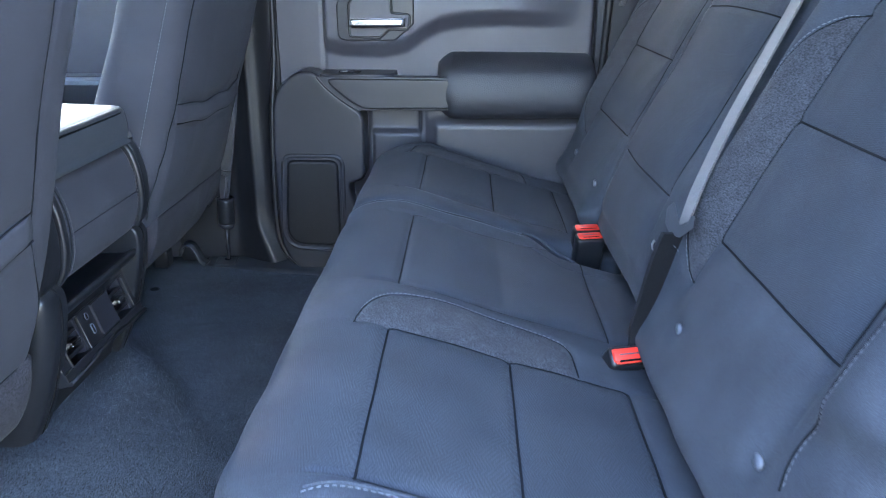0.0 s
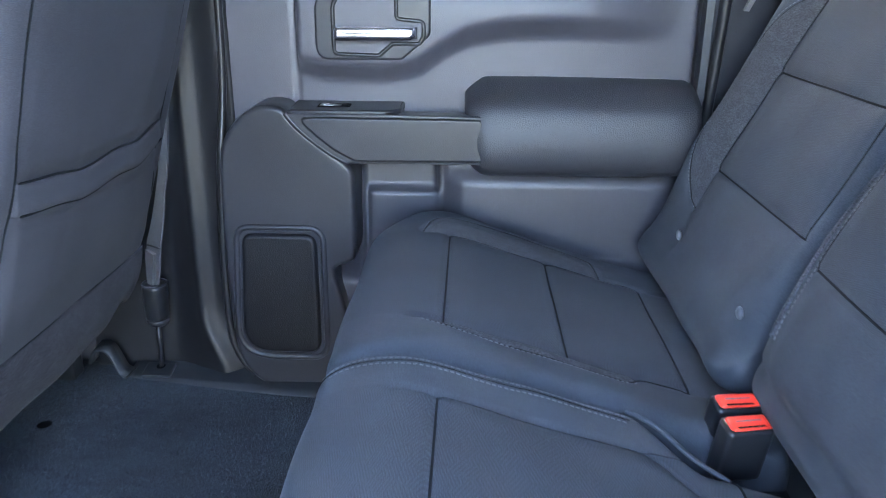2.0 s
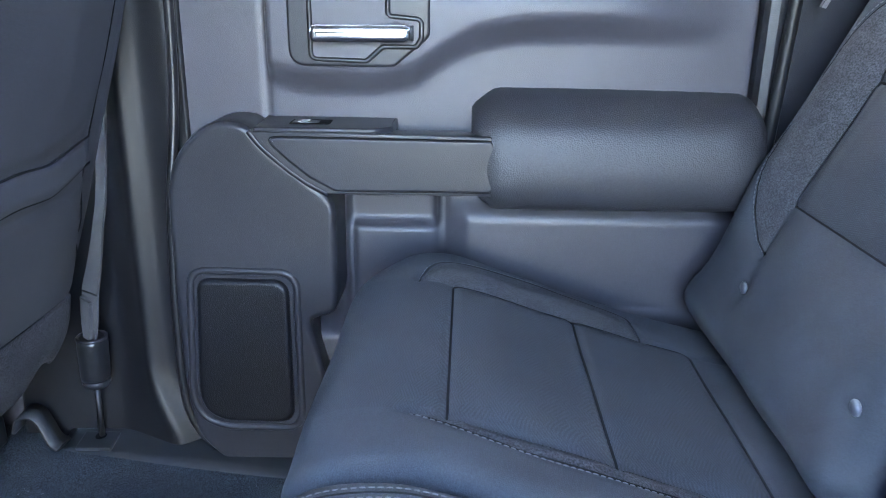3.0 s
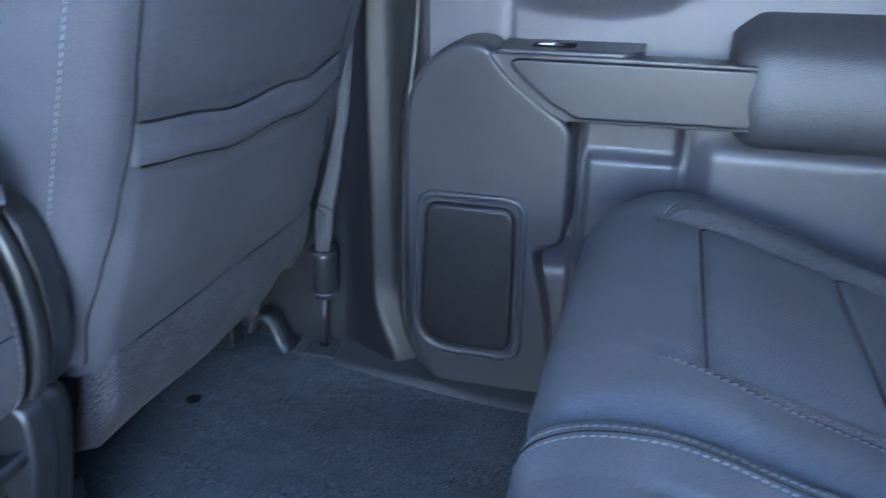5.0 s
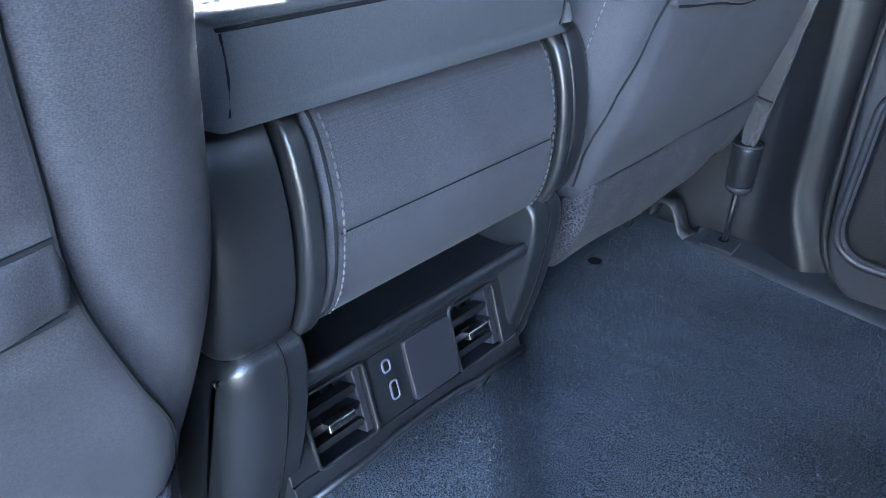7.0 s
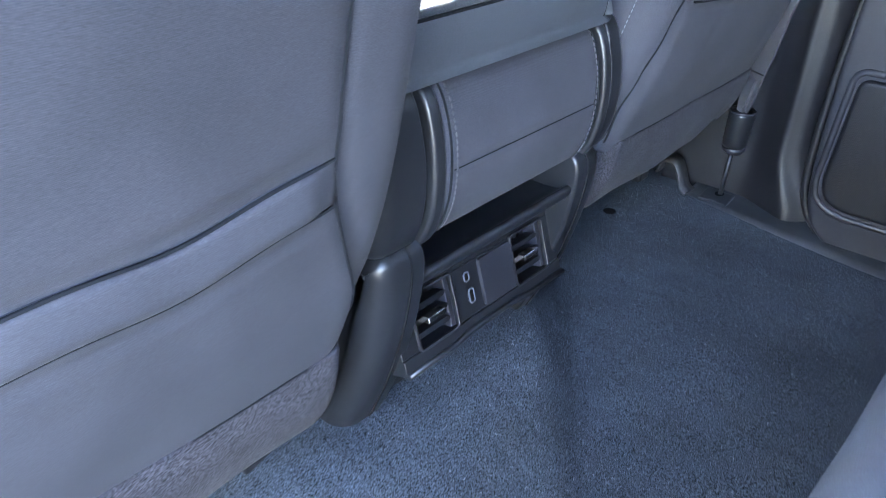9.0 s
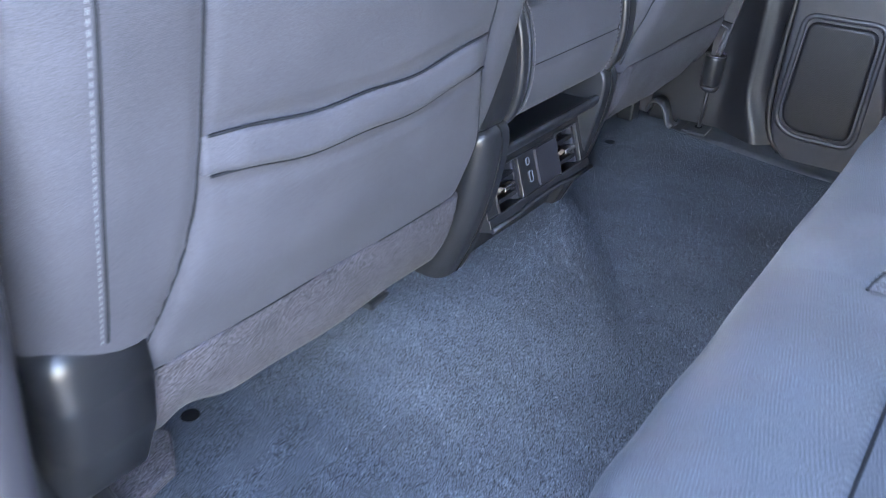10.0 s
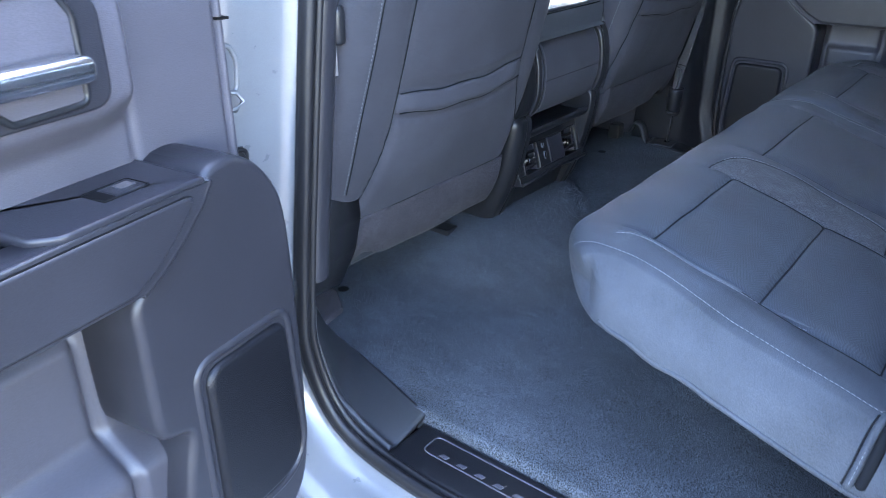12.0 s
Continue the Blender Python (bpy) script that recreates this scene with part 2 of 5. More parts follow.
def rounded(pts, r, seg=6):
    """A closed outline with its corners rounded by r (one number, or one a corner)."""
    out = []
    n = len(pts)
    for i in range(n):
        rr = r[i] if isinstance(r, (list, tuple)) else r
        a, b, c = (np.array(pts[(i + k) % n], float) for k in (-1, 0, 1))
        u, v = (a - b) / np.linalg.norm(a - b), (c - b) / np.linalg.norm(c - b)
        ang = math.acos(max(-1, min(1, float(u @ v))))
        d = min(rr / math.tan(ang / 2), 0.49 * np.linalg.norm(a - b), 0.49 * np.linalg.norm(c - b))
        if rr <= 0:
            out.append(tuple(b))
            continue
        for k in range(seg + 1):
            t = k / seg
            q = (1 - t) ** 2 * (b + u * d) + 2 * t * (1 - t) * b + t * t * (b + v * d)
            out.append(tuple(q))
    return out


def tube(path, r, sides=6, closed=False, bm=None):
    """A round cord along a line of 3D points; r may vary along it."""
    bm = bm or bmesh.new()
    P = [Vector(q) for q in path]
    n = len(P)
    rings = []
    up = Vector((0.3, 0.2, 1)).normalized()
    for i, q in enumerate(P):
        d = (P[(i + 1) % n] - P[i - 1]) if closed else (P[min(i + 1, n - 1)] - P[max(i - 1, 0)])
        d.normalize()
        a = d.cross(up)
        if a.length < 1e-3:
            a = d.cross(Vector((1, 0, 0)))
        a.normalize()
        b = d.cross(a)
        rr = r[i] if isinstance(r, (list, tuple, np.ndarray)) else r
        rings.append([bm.verts.new(q + (a * math.cos(2 * math.pi * k / sides) + b * math.sin(2 * math.pi * k / sides)) * rr) for k in range(sides)])
    for i in range(n if closed else n - 1):
        A, B = rings[i], rings[(i + 1) % n]
        for k in range(sides):
            bm.faces.new((A[k], A[(k + 1) % sides], B[(k + 1) % sides], B[k]))
    if not closed:
        bm.faces.new(rings[0][::-1])
        bm.faces.new(rings[-1])
    return bm


def stitches(path, r=0.0007, long=0.0042, gap=0.0022, bm=None):
    """A row of thread stitches along a line."""
    bm = bm or bmesh.new()
    P = [np.array(q, float) for q in path]
    cum = np.concatenate([[0], np.cumsum([np.linalg.norm(b - a) for a, b in zip(P, P[1:])])])
    A = np.array(P)
    s = 0.0
    while s + long < cum[-1]:
        ends = [np.array([np.interp(q, cum, A[:, k]) for k in range(3)]) for q in (s, s + long / 2, s + long)]
        tube(ends, [r * 0.6, r, r * 0.6], 4, bm=bm)
        s += long + gap
    return bm


def snapper(ob, way=None):
    """Gives a function that lays a point on the surface of a mesh, off above it, along a direction if one is given."""
    tree = BVHTree.FromPolygons([v.co.copy() for v in ob.data.vertices], [tuple(p.vertices) for p in ob.data.polygons])

    def lay(p, off=0.0005):
        q = Vector([float(c) for c in p])
        if way:
            w = Vector(way)
            at, nrm, i, d = tree.ray_cast(q - w * 0.06, w)
            if at is not None and d < 0.12:
                return tuple(at - w * off)
        at, nrm, i, d = tree.find_nearest(Vector([float(q) for q in p]))
        return tuple(at + nrm * off)
    return lay


def sew(path, parent, r=0.0007, lay=None, dark=False):
    """One sewn row as a part of its own, laid on a surface if one is given."""
    if lay:
        path = [lay(p, 0.0004) for p in path]
    return tagged(part("stitching", stitches(path, r), DTHREAD if dark else THREAD, parent, "dark mauve thread" if dark else "pale blue-grey thread"), kind="stuff")


def ribbon(path, side, width, thick):
    """A flat strap along a line; side is the direction of its width (one, or one a point)."""
    bm = bmesh.new()
    P = [Vector(q) for q in path]
    rows = []
    for i, q in enumerate(P):
        d = (P[min(i + 1, len(P) - 1)] - P[max(i - 1, 0)]).normalized()
        s = Vector(side[i] if isinstance(side[0], (tuple, list, Vector)) else side)
        s = (s - d * s.dot(d)).normalized()
        n = d.cross(s)
        w = width[i] if isinstance(width, (list, tuple)) else width
        rows.append([bm.verts.new(q + s * a * w / 2 + n * b * thick / 2) for a, b in ((-1, -1), (1, -1), (1, 1), (-1, 1))])
    for A, B in zip(rows, rows[1:]):
        for k in range(4):
            bm.faces.new((A[k], A[(k + 1) % 4], B[(k + 1) % 4], B[k]))
    bm.faces.new(rows[0][::-1])
    bm.faces.new(rows[-1])
    return bm


def seg_dist(X, Y, line):
    """Distance of points to a line of (a, b) points."""
    best = np.full(X.shape, 9.0)
    for (x0, y0), (x1, y1) in zip(line, line[1:]):
        dx, dy = x1 - x0, y1 - y0
        t = np.clip(((X - x0) * dx + (Y - y0) * dy) / (dx * dx + dy * dy + 1e-12), 0, 1)
        best = np.minimum(best, np.hypot(X - x0 - t * dx, Y - y0 - t * dy))
    return best


def smooth(e0, e1, x):
    t = np.clip((x - e0) / (e1 - e0), 0, 1)
    return t * t * (3 - 2 * t)


def inside(X, Y, poly):
    """Which points lie in an outline."""
    hit = np.zeros(X.shape, bool)
    n = len(poly)
    for i in range(n):
        (x0, y0), (x1, y1) = poly[i], poly[(i + 1) % n]
        c = ((y0 > Y) != (y1 > Y)) & (X < (x1 - x0) * (Y - y0) / (y1 - y0 + 1e-12) + x0)
        hit ^= c
    return hit


def slab(name, profile, y0, y1, r0, r1, disp=None, mats=(None,), which=None, step=0.006, parent=None, label="", warp=None, d0=None, d1=None, spine=None, under=1.0, over=1.0, dome=0.0):
    """A padded slab: a closed (x, z) profile drawn out along y, with rounded ends, pushed in and out by disp(x, y, z, nx, nz)."""
    p = catmull(profile, step, True)
    area = 0.5 * np.sum(p[:, 0] * np.roll(p[:, 1], -1) - np.roll(p[:, 0], -1) * p[:, 1])
    if area < 0:
        p = p[::-1]
    d = np.roll(p, -1, 0) - np.roll(p, 1, 0)
    nrm = np.stack([d[:, 1], -d[:, 0]], 1)
    nrm /= np.linalg.norm(nrm, axis=1)[:, None]
    e0 = [y0 + r0 * (1 - math.cos(a)) for a in np.linspace(0, math.pi / 2, 9)]
    e1 = [y1 - r1 * (1 - math.cos(a)) for a in np.linspace(math.pi / 2, 0, 9)]
    mid = np.linspace(y0 + r0, y1 - r1, max(2, int((y1 - y0 - r0 - r1) / step)))[1:-1]
    ys = np.array(e0 + list(mid) + e1)
    rows = []
    low = (under + (1 - under) * smooth(-0.7, -0.1, nrm[:, 1])) * (1 - (1 - over) * smooth(0.2, 0.7, nrm[:, 1]))
    pull, room, core = -nrm, None, p.copy()
    if spine:
        best = np.full(len(p), 9.0)
        for (x0, z0), (x1, z1) in zip(spine, spine[1:]):
            t = np.clip(((p[:, 0] - x0) * (x1 - x0) + (p[:, 1] - z0) * (z1 - z0)) / ((x1 - x0) ** 2 + (z1 - z0) ** 2), 0, 1)
            at = np.stack([x0 + t * (x1 - x0), z0 + t * (z1 - z0)], 1)
            far = np.linalg.norm(at - p, axis=1)
            pull = np.where((far < best)[:, None], (at - p) / far[:, None], pull)
            core = np.where((far < best)[:, None], at, core)
            best = np.minimum(best, far)
        room = best * 0.85
    for y in ys:
        q = 0.0
        if y < y0 + r0:
            q = (d0 or r0) * (1 - math.sqrt(max(0, 1 - ((y0 + r0 - y) / r0) ** 2)))
        if y > y1 - r1:
            q = (d1 or r1) * (1 - math.sqrt(max(0, 1 - ((y - y1 + r1) / r1) ** 2)))
        xy = p + pull * (np.minimum(q * low, room)[:, None] if spine else q)
        Y = np.full(len(p), y)
        off = disp(p[:, 0], Y, p[:, 1], nrm[:, 0], nrm[:, 1]) if disp else 0
        xy = xy + nrm * np.reshape(off, (-1, 1)) if disp else xy
        rows.append(np.stack([xy[:, 0], Y, xy[:, 1]], 1))
    if spine:
        mid3 = lambda y: np.stack([core[:, 0], np.full(len(p), y), core[:, 1]], 1)
        rows = [rows[0] + (mid3(y0) - rows[0]) * k - np.array((0, dome * math.sin(k * math.pi / 2), 0)) for k in (1.0, 0.75, 0.5, 0.25, 0.08)] + rows + [rows[-1] + (mid3(y1) - rows[-1]) * k for k in (0.08, 0.25, 0.5, 0.75, 1.0)]
    n, m = len(p), len(rows)
    V = np.concatenate(rows)
    if warp:
        V = np.stack(warp(V[:, 0], V[:, 1], V[:, 2]), 1)
    F = [(i * n + k, i * n + (k + 1) % n, (i + 1) * n + (k + 1) % n, (i + 1) * n + k) for i in range(m - 1) for k in range(n)]
    F = [f[::-1] for f in F]
    if not spine:
        F.append(tuple(range(n)))
        F.append(tuple(range((m - 1) * n, m * n))[::-1])
    idx = None
    if which:
        C = np.array([V[list(f)].mean(0) for f in F])
        N = np.concatenate([np.tile(nrm, (m - 1, 1)), np.zeros((len(F) - (m - 1) * n, 2))])
        idx = which(C[:, 0], C[:, 1], C[:, 2], N[:, 0], N[:, 1]).astype(int)
    ob = link_mesh(name, V, F, None, parent, label, list(mats), idx)
    if not spine:
        ob.data.polygons[-1].use_smooth = ob.data.polygons[-2].use_smooth = False
    return ob


def sheet(name, us, vs, fn, material, parent=None, label="", thick=None, mats=None, which=None):
    """A surface fn(U, V) -> x, y, z over a grid; thick moves a second skin behind it and closes the rim."""
    U, W = np.meshgrid(us, vs, indexing="ij")
    A = np.stack(fn(U, W), -1).reshape(-1, 3)
    n, m = len(us), len(vs)
    F = [(i * m + j, (i + 1) * m + j, (i + 1) * m + j + 1, i * m + j + 1) for i in range(n - 1) for j in range(m - 1)]
    idx = None
    if which:
        C = np.array([A[list(f)].mean(0) for f in F])
        idx = which(C[:, 0], C[:, 1], C[:, 2]).astype(int)
    if thick is not None:
        k = len(A)
        B = A + np.array(thick)
        rim = [(i, 0) for i in range(n)] + [(n - 1, j) for j in range(1, m)] + [(i, m - 1) for i in range(n - 2, -1, -1)] + [(0, j) for j in range(m - 2, 0, -1)]
        r = [i * m + j for i, j in rim]
        extra = [tuple(x + k for x in f[::-1]) for f in F]
        extra += [(r[a], r[a - 1], r[a - 1] + k, r[a] + k) for a in range(len(r))]
        if idx is not None:
            idx = np.concatenate([idx, np.zeros(len(extra), int)])
        F += extra
        A = np.concatenate([A, B])
    ob = link_mesh(name, A, F, material, parent, label, mats, idx)
    bm = bmesh.new()
    bm.from_mesh(ob.data)
    bmesh.ops.recalc_face_normals(bm, faces=bm.faces) if thick is not None else None
    bm.to_mesh(ob.data)
    bm.free()
    return ob


def sweep(name, path, section, material, parent=None, label="", closed_section=False, frame_fn=None):
    """A section of (n, y) points carried along an (x, z) line: n points to the line's right as it goes, y(s) may shift by path[2]."""
    P = np.array(path)
    d = np.gradient(P[:, :2], axis=0)
    d /= np.linalg.norm(d, axis=1)[:, None]
    nr = np.stack([d[:, 1], -d[:, 0]], 1)
    V = []
    for i in range(len(P)):
        dy = P[i, 2] if P.shape[1] > 2 else 0
        for a, b in section:
            V.append((P[i, 0] + nr[i, 0] * a, b + dy, P[i, 1] + nr[i, 1] * a))
    k = len(section)
    F = []
    for i in range(len(P) - 1):
        for j in range(k if closed_section else k - 1):
            F.append((i * k + j, i * k + (j + 1) % k, (i + 1) * k + (j + 1) % k, (i + 1) * k + j))
    ob = link_mesh(name, V, F, material, parent, label)
    bm = bmesh.new()
    bm.from_mesh(ob.data)
    if closed_section:
        bm.verts.ensure_lookup_table()
        bm.faces.new([bm.verts[j] for j in range(k)])
        bm.faces.new([bm.verts[(len(P) - 1) * k + j] for j in range(k)])
    bmesh.ops.recalc_face_normals(bm, faces=bm.faces)
    bm.to_mesh(ob.data)
    bm.free()
    return ob


# ---- ground and cab shell ----
part("ground", box((-60, -60, -0.75), (60, 60, -0.62)), ASPHALT)
tagged(bpy.data.objects["ground"], "worn grey asphalt ground outside the truck", "ground", kind="structure")


def hump(x, y):
    side = np.interp(x, [-0.72, -0.70, -0.60, -0.47, -0.37, -0.2], [1.555, 1.535, 1.435, 1.275, 1.13, 0.90])
    return 0.062 * smooth(-0.33, -0.62, x) * smooth(0.76, 1.04, y) * smooth(-0.015, 0.115, side - y)


def floor_z(X, Y):
    lumps = 0.004 * np.sin(9 * X + 2.2) * np.sin(7 * Y + 0.6)
    edge = 0.02 * smooth(1.90, 1.99, Y) * smooth(-0.62, -0.50, X)
    return hump(X, Y) + lumps * smooth(0.5, 0.7, Y) - 0.012 * smooth(0.56, 0.46, Y)


floor = sheet("floor", np.linspace(-1.2, 0.86, 230), np.linspace(0.485, 2.03, 180), lambda X, Y: (X, Y, floor_z(X, Y)), CARPET, thick=(0, 0, -0.04))
tagged(floor, "dark blue-grey looped carpet over a low tunnel", "carpet", kind="structure")


for hx, hy in ((-0.756, 1.799), (-0.763, 0.684)):
    bm = bmesh.new()
    bmesh.ops.create_circle(bm, cap_ends=True, radius=0.012, segments=18)
    bmesh.ops.translate(bm, vec=(hx, hy, float(floor_z(hx, hy)) + 0.0022), verts=bm.verts)
    part("carpet_hole", bm, DARK, floor, "small round dark hole")
fl = [(-0.790, 0.585), (-0.735, 0.640), (-0.690, 0.612), (-0.675, 0.535), (-0.74, 0.53)]
part("carpet_flap", prism(rounded(fl, 0.01, 4), (0.0, 0.012), lambda a, b, d: (a, b, d + 0.004 + 0.35 * max(0, -0.70 - a)), 0.004), FELT, floor, "paler grey felt flap")

# short pile: leaning fibre tips all over the foot space
dice = np.random.default_rng(5)
count = 130000
px, py = dice.uniform(-0.78, 0.16, count), dice.uniform(0.52, 1.97, count)
pz = floor_z(px, py) - 0.0004
turn, lean, tall = dice.uniform(0, 2 * math.pi, count), dice.uniform(0.0, 0.0022, count), dice.uniform(0.0012, 0.0030, count)
sx, sy = 0.00062 * np.cos(turn + 1.3), 0.00062 * np.sin(turn + 1.3)
tips = np.stack([np.stack([px - sx, py - sy, pz], 1), np.stack([px + sx, py + sy, pz], 1), np.stack([px + lean * np.cos(turn), py + lean * np.sin(turn), pz + tall], 1)], 1).reshape(-1, 3)
pile = part("carpet_pile", bmesh.new(), PILE, floor)
pile.data.from_pydata(tips, [], np.arange(3 * count).reshape(-1, 3))
tagged(pile, "dense short blue-grey carpet fibres", kind="stuff")

rng = random.Random(7)
bm = bmesh.new()
for k in range(420):
    x, y = (rng.gauss(-0.70, 0.05), rng.gauss(1.83, 0.05)) if k < 40 else (rng.uniform(-0.66, -0.12), rng.uniform(0.55, 1.85))
    x = max(-0.76, x)
    a, s = rng.uniform(0, 6.3), rng.uniform(0.0007, 0.0016)
    z = float(floor_z(np.array(x), np.array(y))) + 0.0015
    tube([(x, y, z), (x + s * 1.3 * math.cos(a), y + s * 1.3 * math.sin(a), z + 0.0006), (x + s * 2.4 * math.cos(a + 0.5), y + s * 2.4 * math.sin(a + 0.5), z)], s * 0.35, 4, bm=bm)
tagged(part("carpet_lint", bm, BUTTON), "pale specks of lint and grit on the carpet", "lint", kind="stuff")


def wall(name, lo, hi, material, label, category="wall", bevel=0.01):
    return tagged(part(name, box(lo, hi, bevel), material), label, category, kind="structure")


wall("ceiling", (-1.15, 0.47, 1.24), (0.82, 1.99, 1.28), HEAD, "grey woven headliner of the cab roof", "ceiling")
wall("wall_rear", (0.80, 0.34, -0.05), (0.86, 2.12, 0.88), PLASTIC, "dark rear wall of the cab", "wall")
wall("wall_front", (-2.06, 0.30, -0.10), (-1.98, 2.16, 0.70), PLASTIC, "dark firewall below the windscreen", "wall")
wall("underbody", (-2.0, 0.43, -0.16), (0.84, 2.05, -0.06), RUBBER, "dark underside of the cab", "wall")


def pane(name, corners, label, glass=GLASS):
    bm = bmesh.new()
    a = [Vector(c) for c in corners]
    n = (a[1] - a[0]).cross(a[2] - a[0]).normalized() * 0.004
    top = [bm.verts.new(v) for v in a]
    low = [bm.verts.new(v + n) for v in a]
    bm.faces.new(top)
    bm.faces.new(low[::-1])
    for i in range(4):
        bm.faces.new((top[i], low[i], low[(i + 1) % 4], top[(i + 1) % 4]))
    ob = tagged(part(name, bm, glass), label, "window", kind="structure")
    ob.visible_shadow = name != "window_2"
    return ob


pane("window_1", ((-1.98, 0.40, 0.74), (-1.98, 2.06, 0.74), (-1.16, 1.97, 1.25), (-1.16, 0.49, 1.25)), "clear sloping windscreen glass")
pane("window_2", ((0.82, 0.5, 0.9), (0.82, 1.96, 0.9), (0.82, 1.9, 1.23), (0.82, 0.56, 1.23)), "dark tinted rear window glass of the cab", TINT)
pane("window_3", ((-0.48, 2.075, 0.78), (0.60, 2.075, 0.78), (0.56, 1.985, 1.25), (-0.48, 1.985, 1.25)), "dark tinted glass of the far rear door", TINT)
pane("window_4", ((-1.98, 2.075, 0.78), (-0.52, 2.075, 0.78), (-0.52, 1.985, 1.25), (-1.2, 1.985, 1.25)), "clear glass of the far front door")
pane("window_5", ((-1.5, 0.385, 0.80), (-0.62, 0.385, 0.80), (-0.62, 0.475, 1.25), (-1.2, 0.475, 1.25)), "clear glass of the near front door")

# front door trims and dash, seen between the seats
for nm, ya, yb in (("front_door_trim", 2.05, 2.12), ("front_door_trim", 0.34, 0.41)):
    t = thing(nm, "dark plastic front door trim with an armrest", "door trim", kind="structure")
    part("panel", box((-1.95, ya, -0.05), (-0.70, yb, 0.80), 0.02, 3), TRIM, t)
    s = -1 if ya > 1 else 1
    y = ya if ya > 1 else yb
    part("armrest", box((-1.35, min(y, y + s * 0.09), 0.42), (-0.80, max(y, y + s * 0.09), 0.50), 0.02, 3), TRIM2, t)
dash = thing("dashboard", "dark grey moulded dashboard under the windscreen", "dashboard")
slab("dash_top", [(-1.96, 0.72), (-1.75, 0.76), (-1.55, 0.72), (-1.47, 0.60), (-1.52, 0.42), (-1.75, 0.34), (-1.96, 0.36)], 0.43, 2.03, 0.02, 0.02, mats=(TRIM2,), step=0.03, parent=dash)

# ---- far B-pillar ----
pil = thing("pillar_far", "dark plastic pillar trim beside the far door", "pillar", kind="structure")


def pillar_y(X, Z):
    foot = smooth(0.16, 0.015, Z)
    y = 2.03 - 0.03 * smooth(-0.605, -0.535, X) + 0.032 * smooth(-0.522, -0.474, X) * (1 - 0.5 * foot)
    return y - 0.022 * foot * smooth(-0.50, -0.56, X) - 0.007 * np.exp(-((X + 0.541) / 0.013) ** 2)


sheet("trim_panel", np.linspace(-0.76, -0.462, 66), np.linspace(0.0, 1.24, 100),
      lambda X, Z: (X + 0.058 * smooth(0.15, 0.0, Z) ** 1.4 * smooth(-0.62, -0.50, X), pillar_y(X, Z) + 0.04 * smooth(0.7, 1.24, Z) * -1, Z), PILLAR, pil, thick=(0, 0.05, 0))

# sill trim along the far floor edge: a sloping strip with a turned-up end
kick = thing("sill_trim_far", "dark plastic sill trim along the far carpet edge", "trim", kind="structure")


def sill_edge(X):
    return np.interp(X, [-0.69, -0.66, -0.58, -0.44, -0.30, 0.0, 0.5], [1.962, 1.955, 1.948, 1.932, 1.911, 1.905, 1.905])


def sill(X, S):
    y0 = sill_edge(X)
    z = np.interp(S, [0, 0.06, 0.12, 0.45, 0.55, 1.0], [-0.004, 0.004, 0.006, 0.012, 0.016, 0.020])
    return X, y0 + S * (2.055 - y0), z


sheet("sill_strip", np.linspace(-0.685, 0.5, 100), np.linspace(0, 1, 26), sill, SILL, kick, thick=(0, 0, -0.03))
ANCHOR = Matrix.Translation((-0.628, 1.980, 0.0125)) @ Matrix.Rotation(0.15, 4, "X")
part("belt_anchor_plate", box((-0.029, -0.022, -0.004), (0.026, 0.018, 0.0025), 0.002, 2, ANCHOR), SILL, kick)
bm = bmesh.new()
bmesh.ops.create_circle(bm, cap_ends=True, radius=0.0085, segments=16, matrix=ANCHOR @ Matrix.Translation((0.0, 0.006, 0.0031)))
part("anchor_hole", bm, DARK, kick)
hook = [(-0.752, 1.978, 0.030), (-0.745, 1.978, 0.052), (-0.731, 1.977, 0.061), (-0.715, 1.976, 0.056), (-0.704, 1.974, 0.038), (-0.693, 1.972, 0.015), (-0.680, 1.970, 0.008)]
part("sill_end_hook", ribbon(catmull(hook, 0.004), (0, 1, 0.1), 0.034, 0.005), SILL, kick, "", True)
part("seat_bracket", box((-0.815, 1.945, 0.0), (-0.775, 1.985, 0.050), 0.006), PLASTIC2, kick, "dark seat mounting bracket")

# ---- near sill, door jamb and seal ----
JP = catmull([(-0.463, 1.24), (-0.485, 0.95), (-0.50, 0.62), (-0.508, 0.40), (-0.512, 0.24), (-0.506, 0.12), (-0.478, 0.035), (-0.42, -0.022), (-0.33, -0.045), (-0.2, -0.05), (0.2, -0.05), (0.45, -0.05)], 0.015)


def jamb_shift(z):
    return np.interp(z, [-0.05, 0.0, 0.144, 0.237, 0.408, 0.625, 1.24], [-0.022, -0.030, -0.040, -0.030, -0.012, 0.011, 0.076])


JP3 = np.concatenate([JP, jamb_shift(JP[:, 1])[:, None]], 1)
jamb = thing("body_side", "glossy silver painted door jamb and rocker", "car body", kind="structure")
sweep("jamb", JP3, [(-0.004, 0.392), (0.006, 0.389), (0.014, 0.382), (0.019, 0.370), (0.022, 0.350), (0.026, 0.322), (0.030, 0.298), (0.037, 0.281), (0.050, 0.267), (0.068, 0.252), (0.085, 0.235), (0.105, 0.222), (0.16, 0.212)], PAINT, jamb)
seal = thing("door_seal", "black ribbed rubber seal round the open doorway", "seal", kind="structure")
sec = [(0.004, 0.386), (-0.008, 0.3835), (-0.015, 0.3855), (-0.0185, 0.3905), (-0.0185, 0.3960), (-0.0140, 0.3995), (-0.0075, 0.4005), (-0.0135, 0.4015), (-0.0180, 0.4045), (-0.0185, 0.4090), (-0.0140, 0.4135), (-0.006, 0.4155), (0.004, 0.416)]
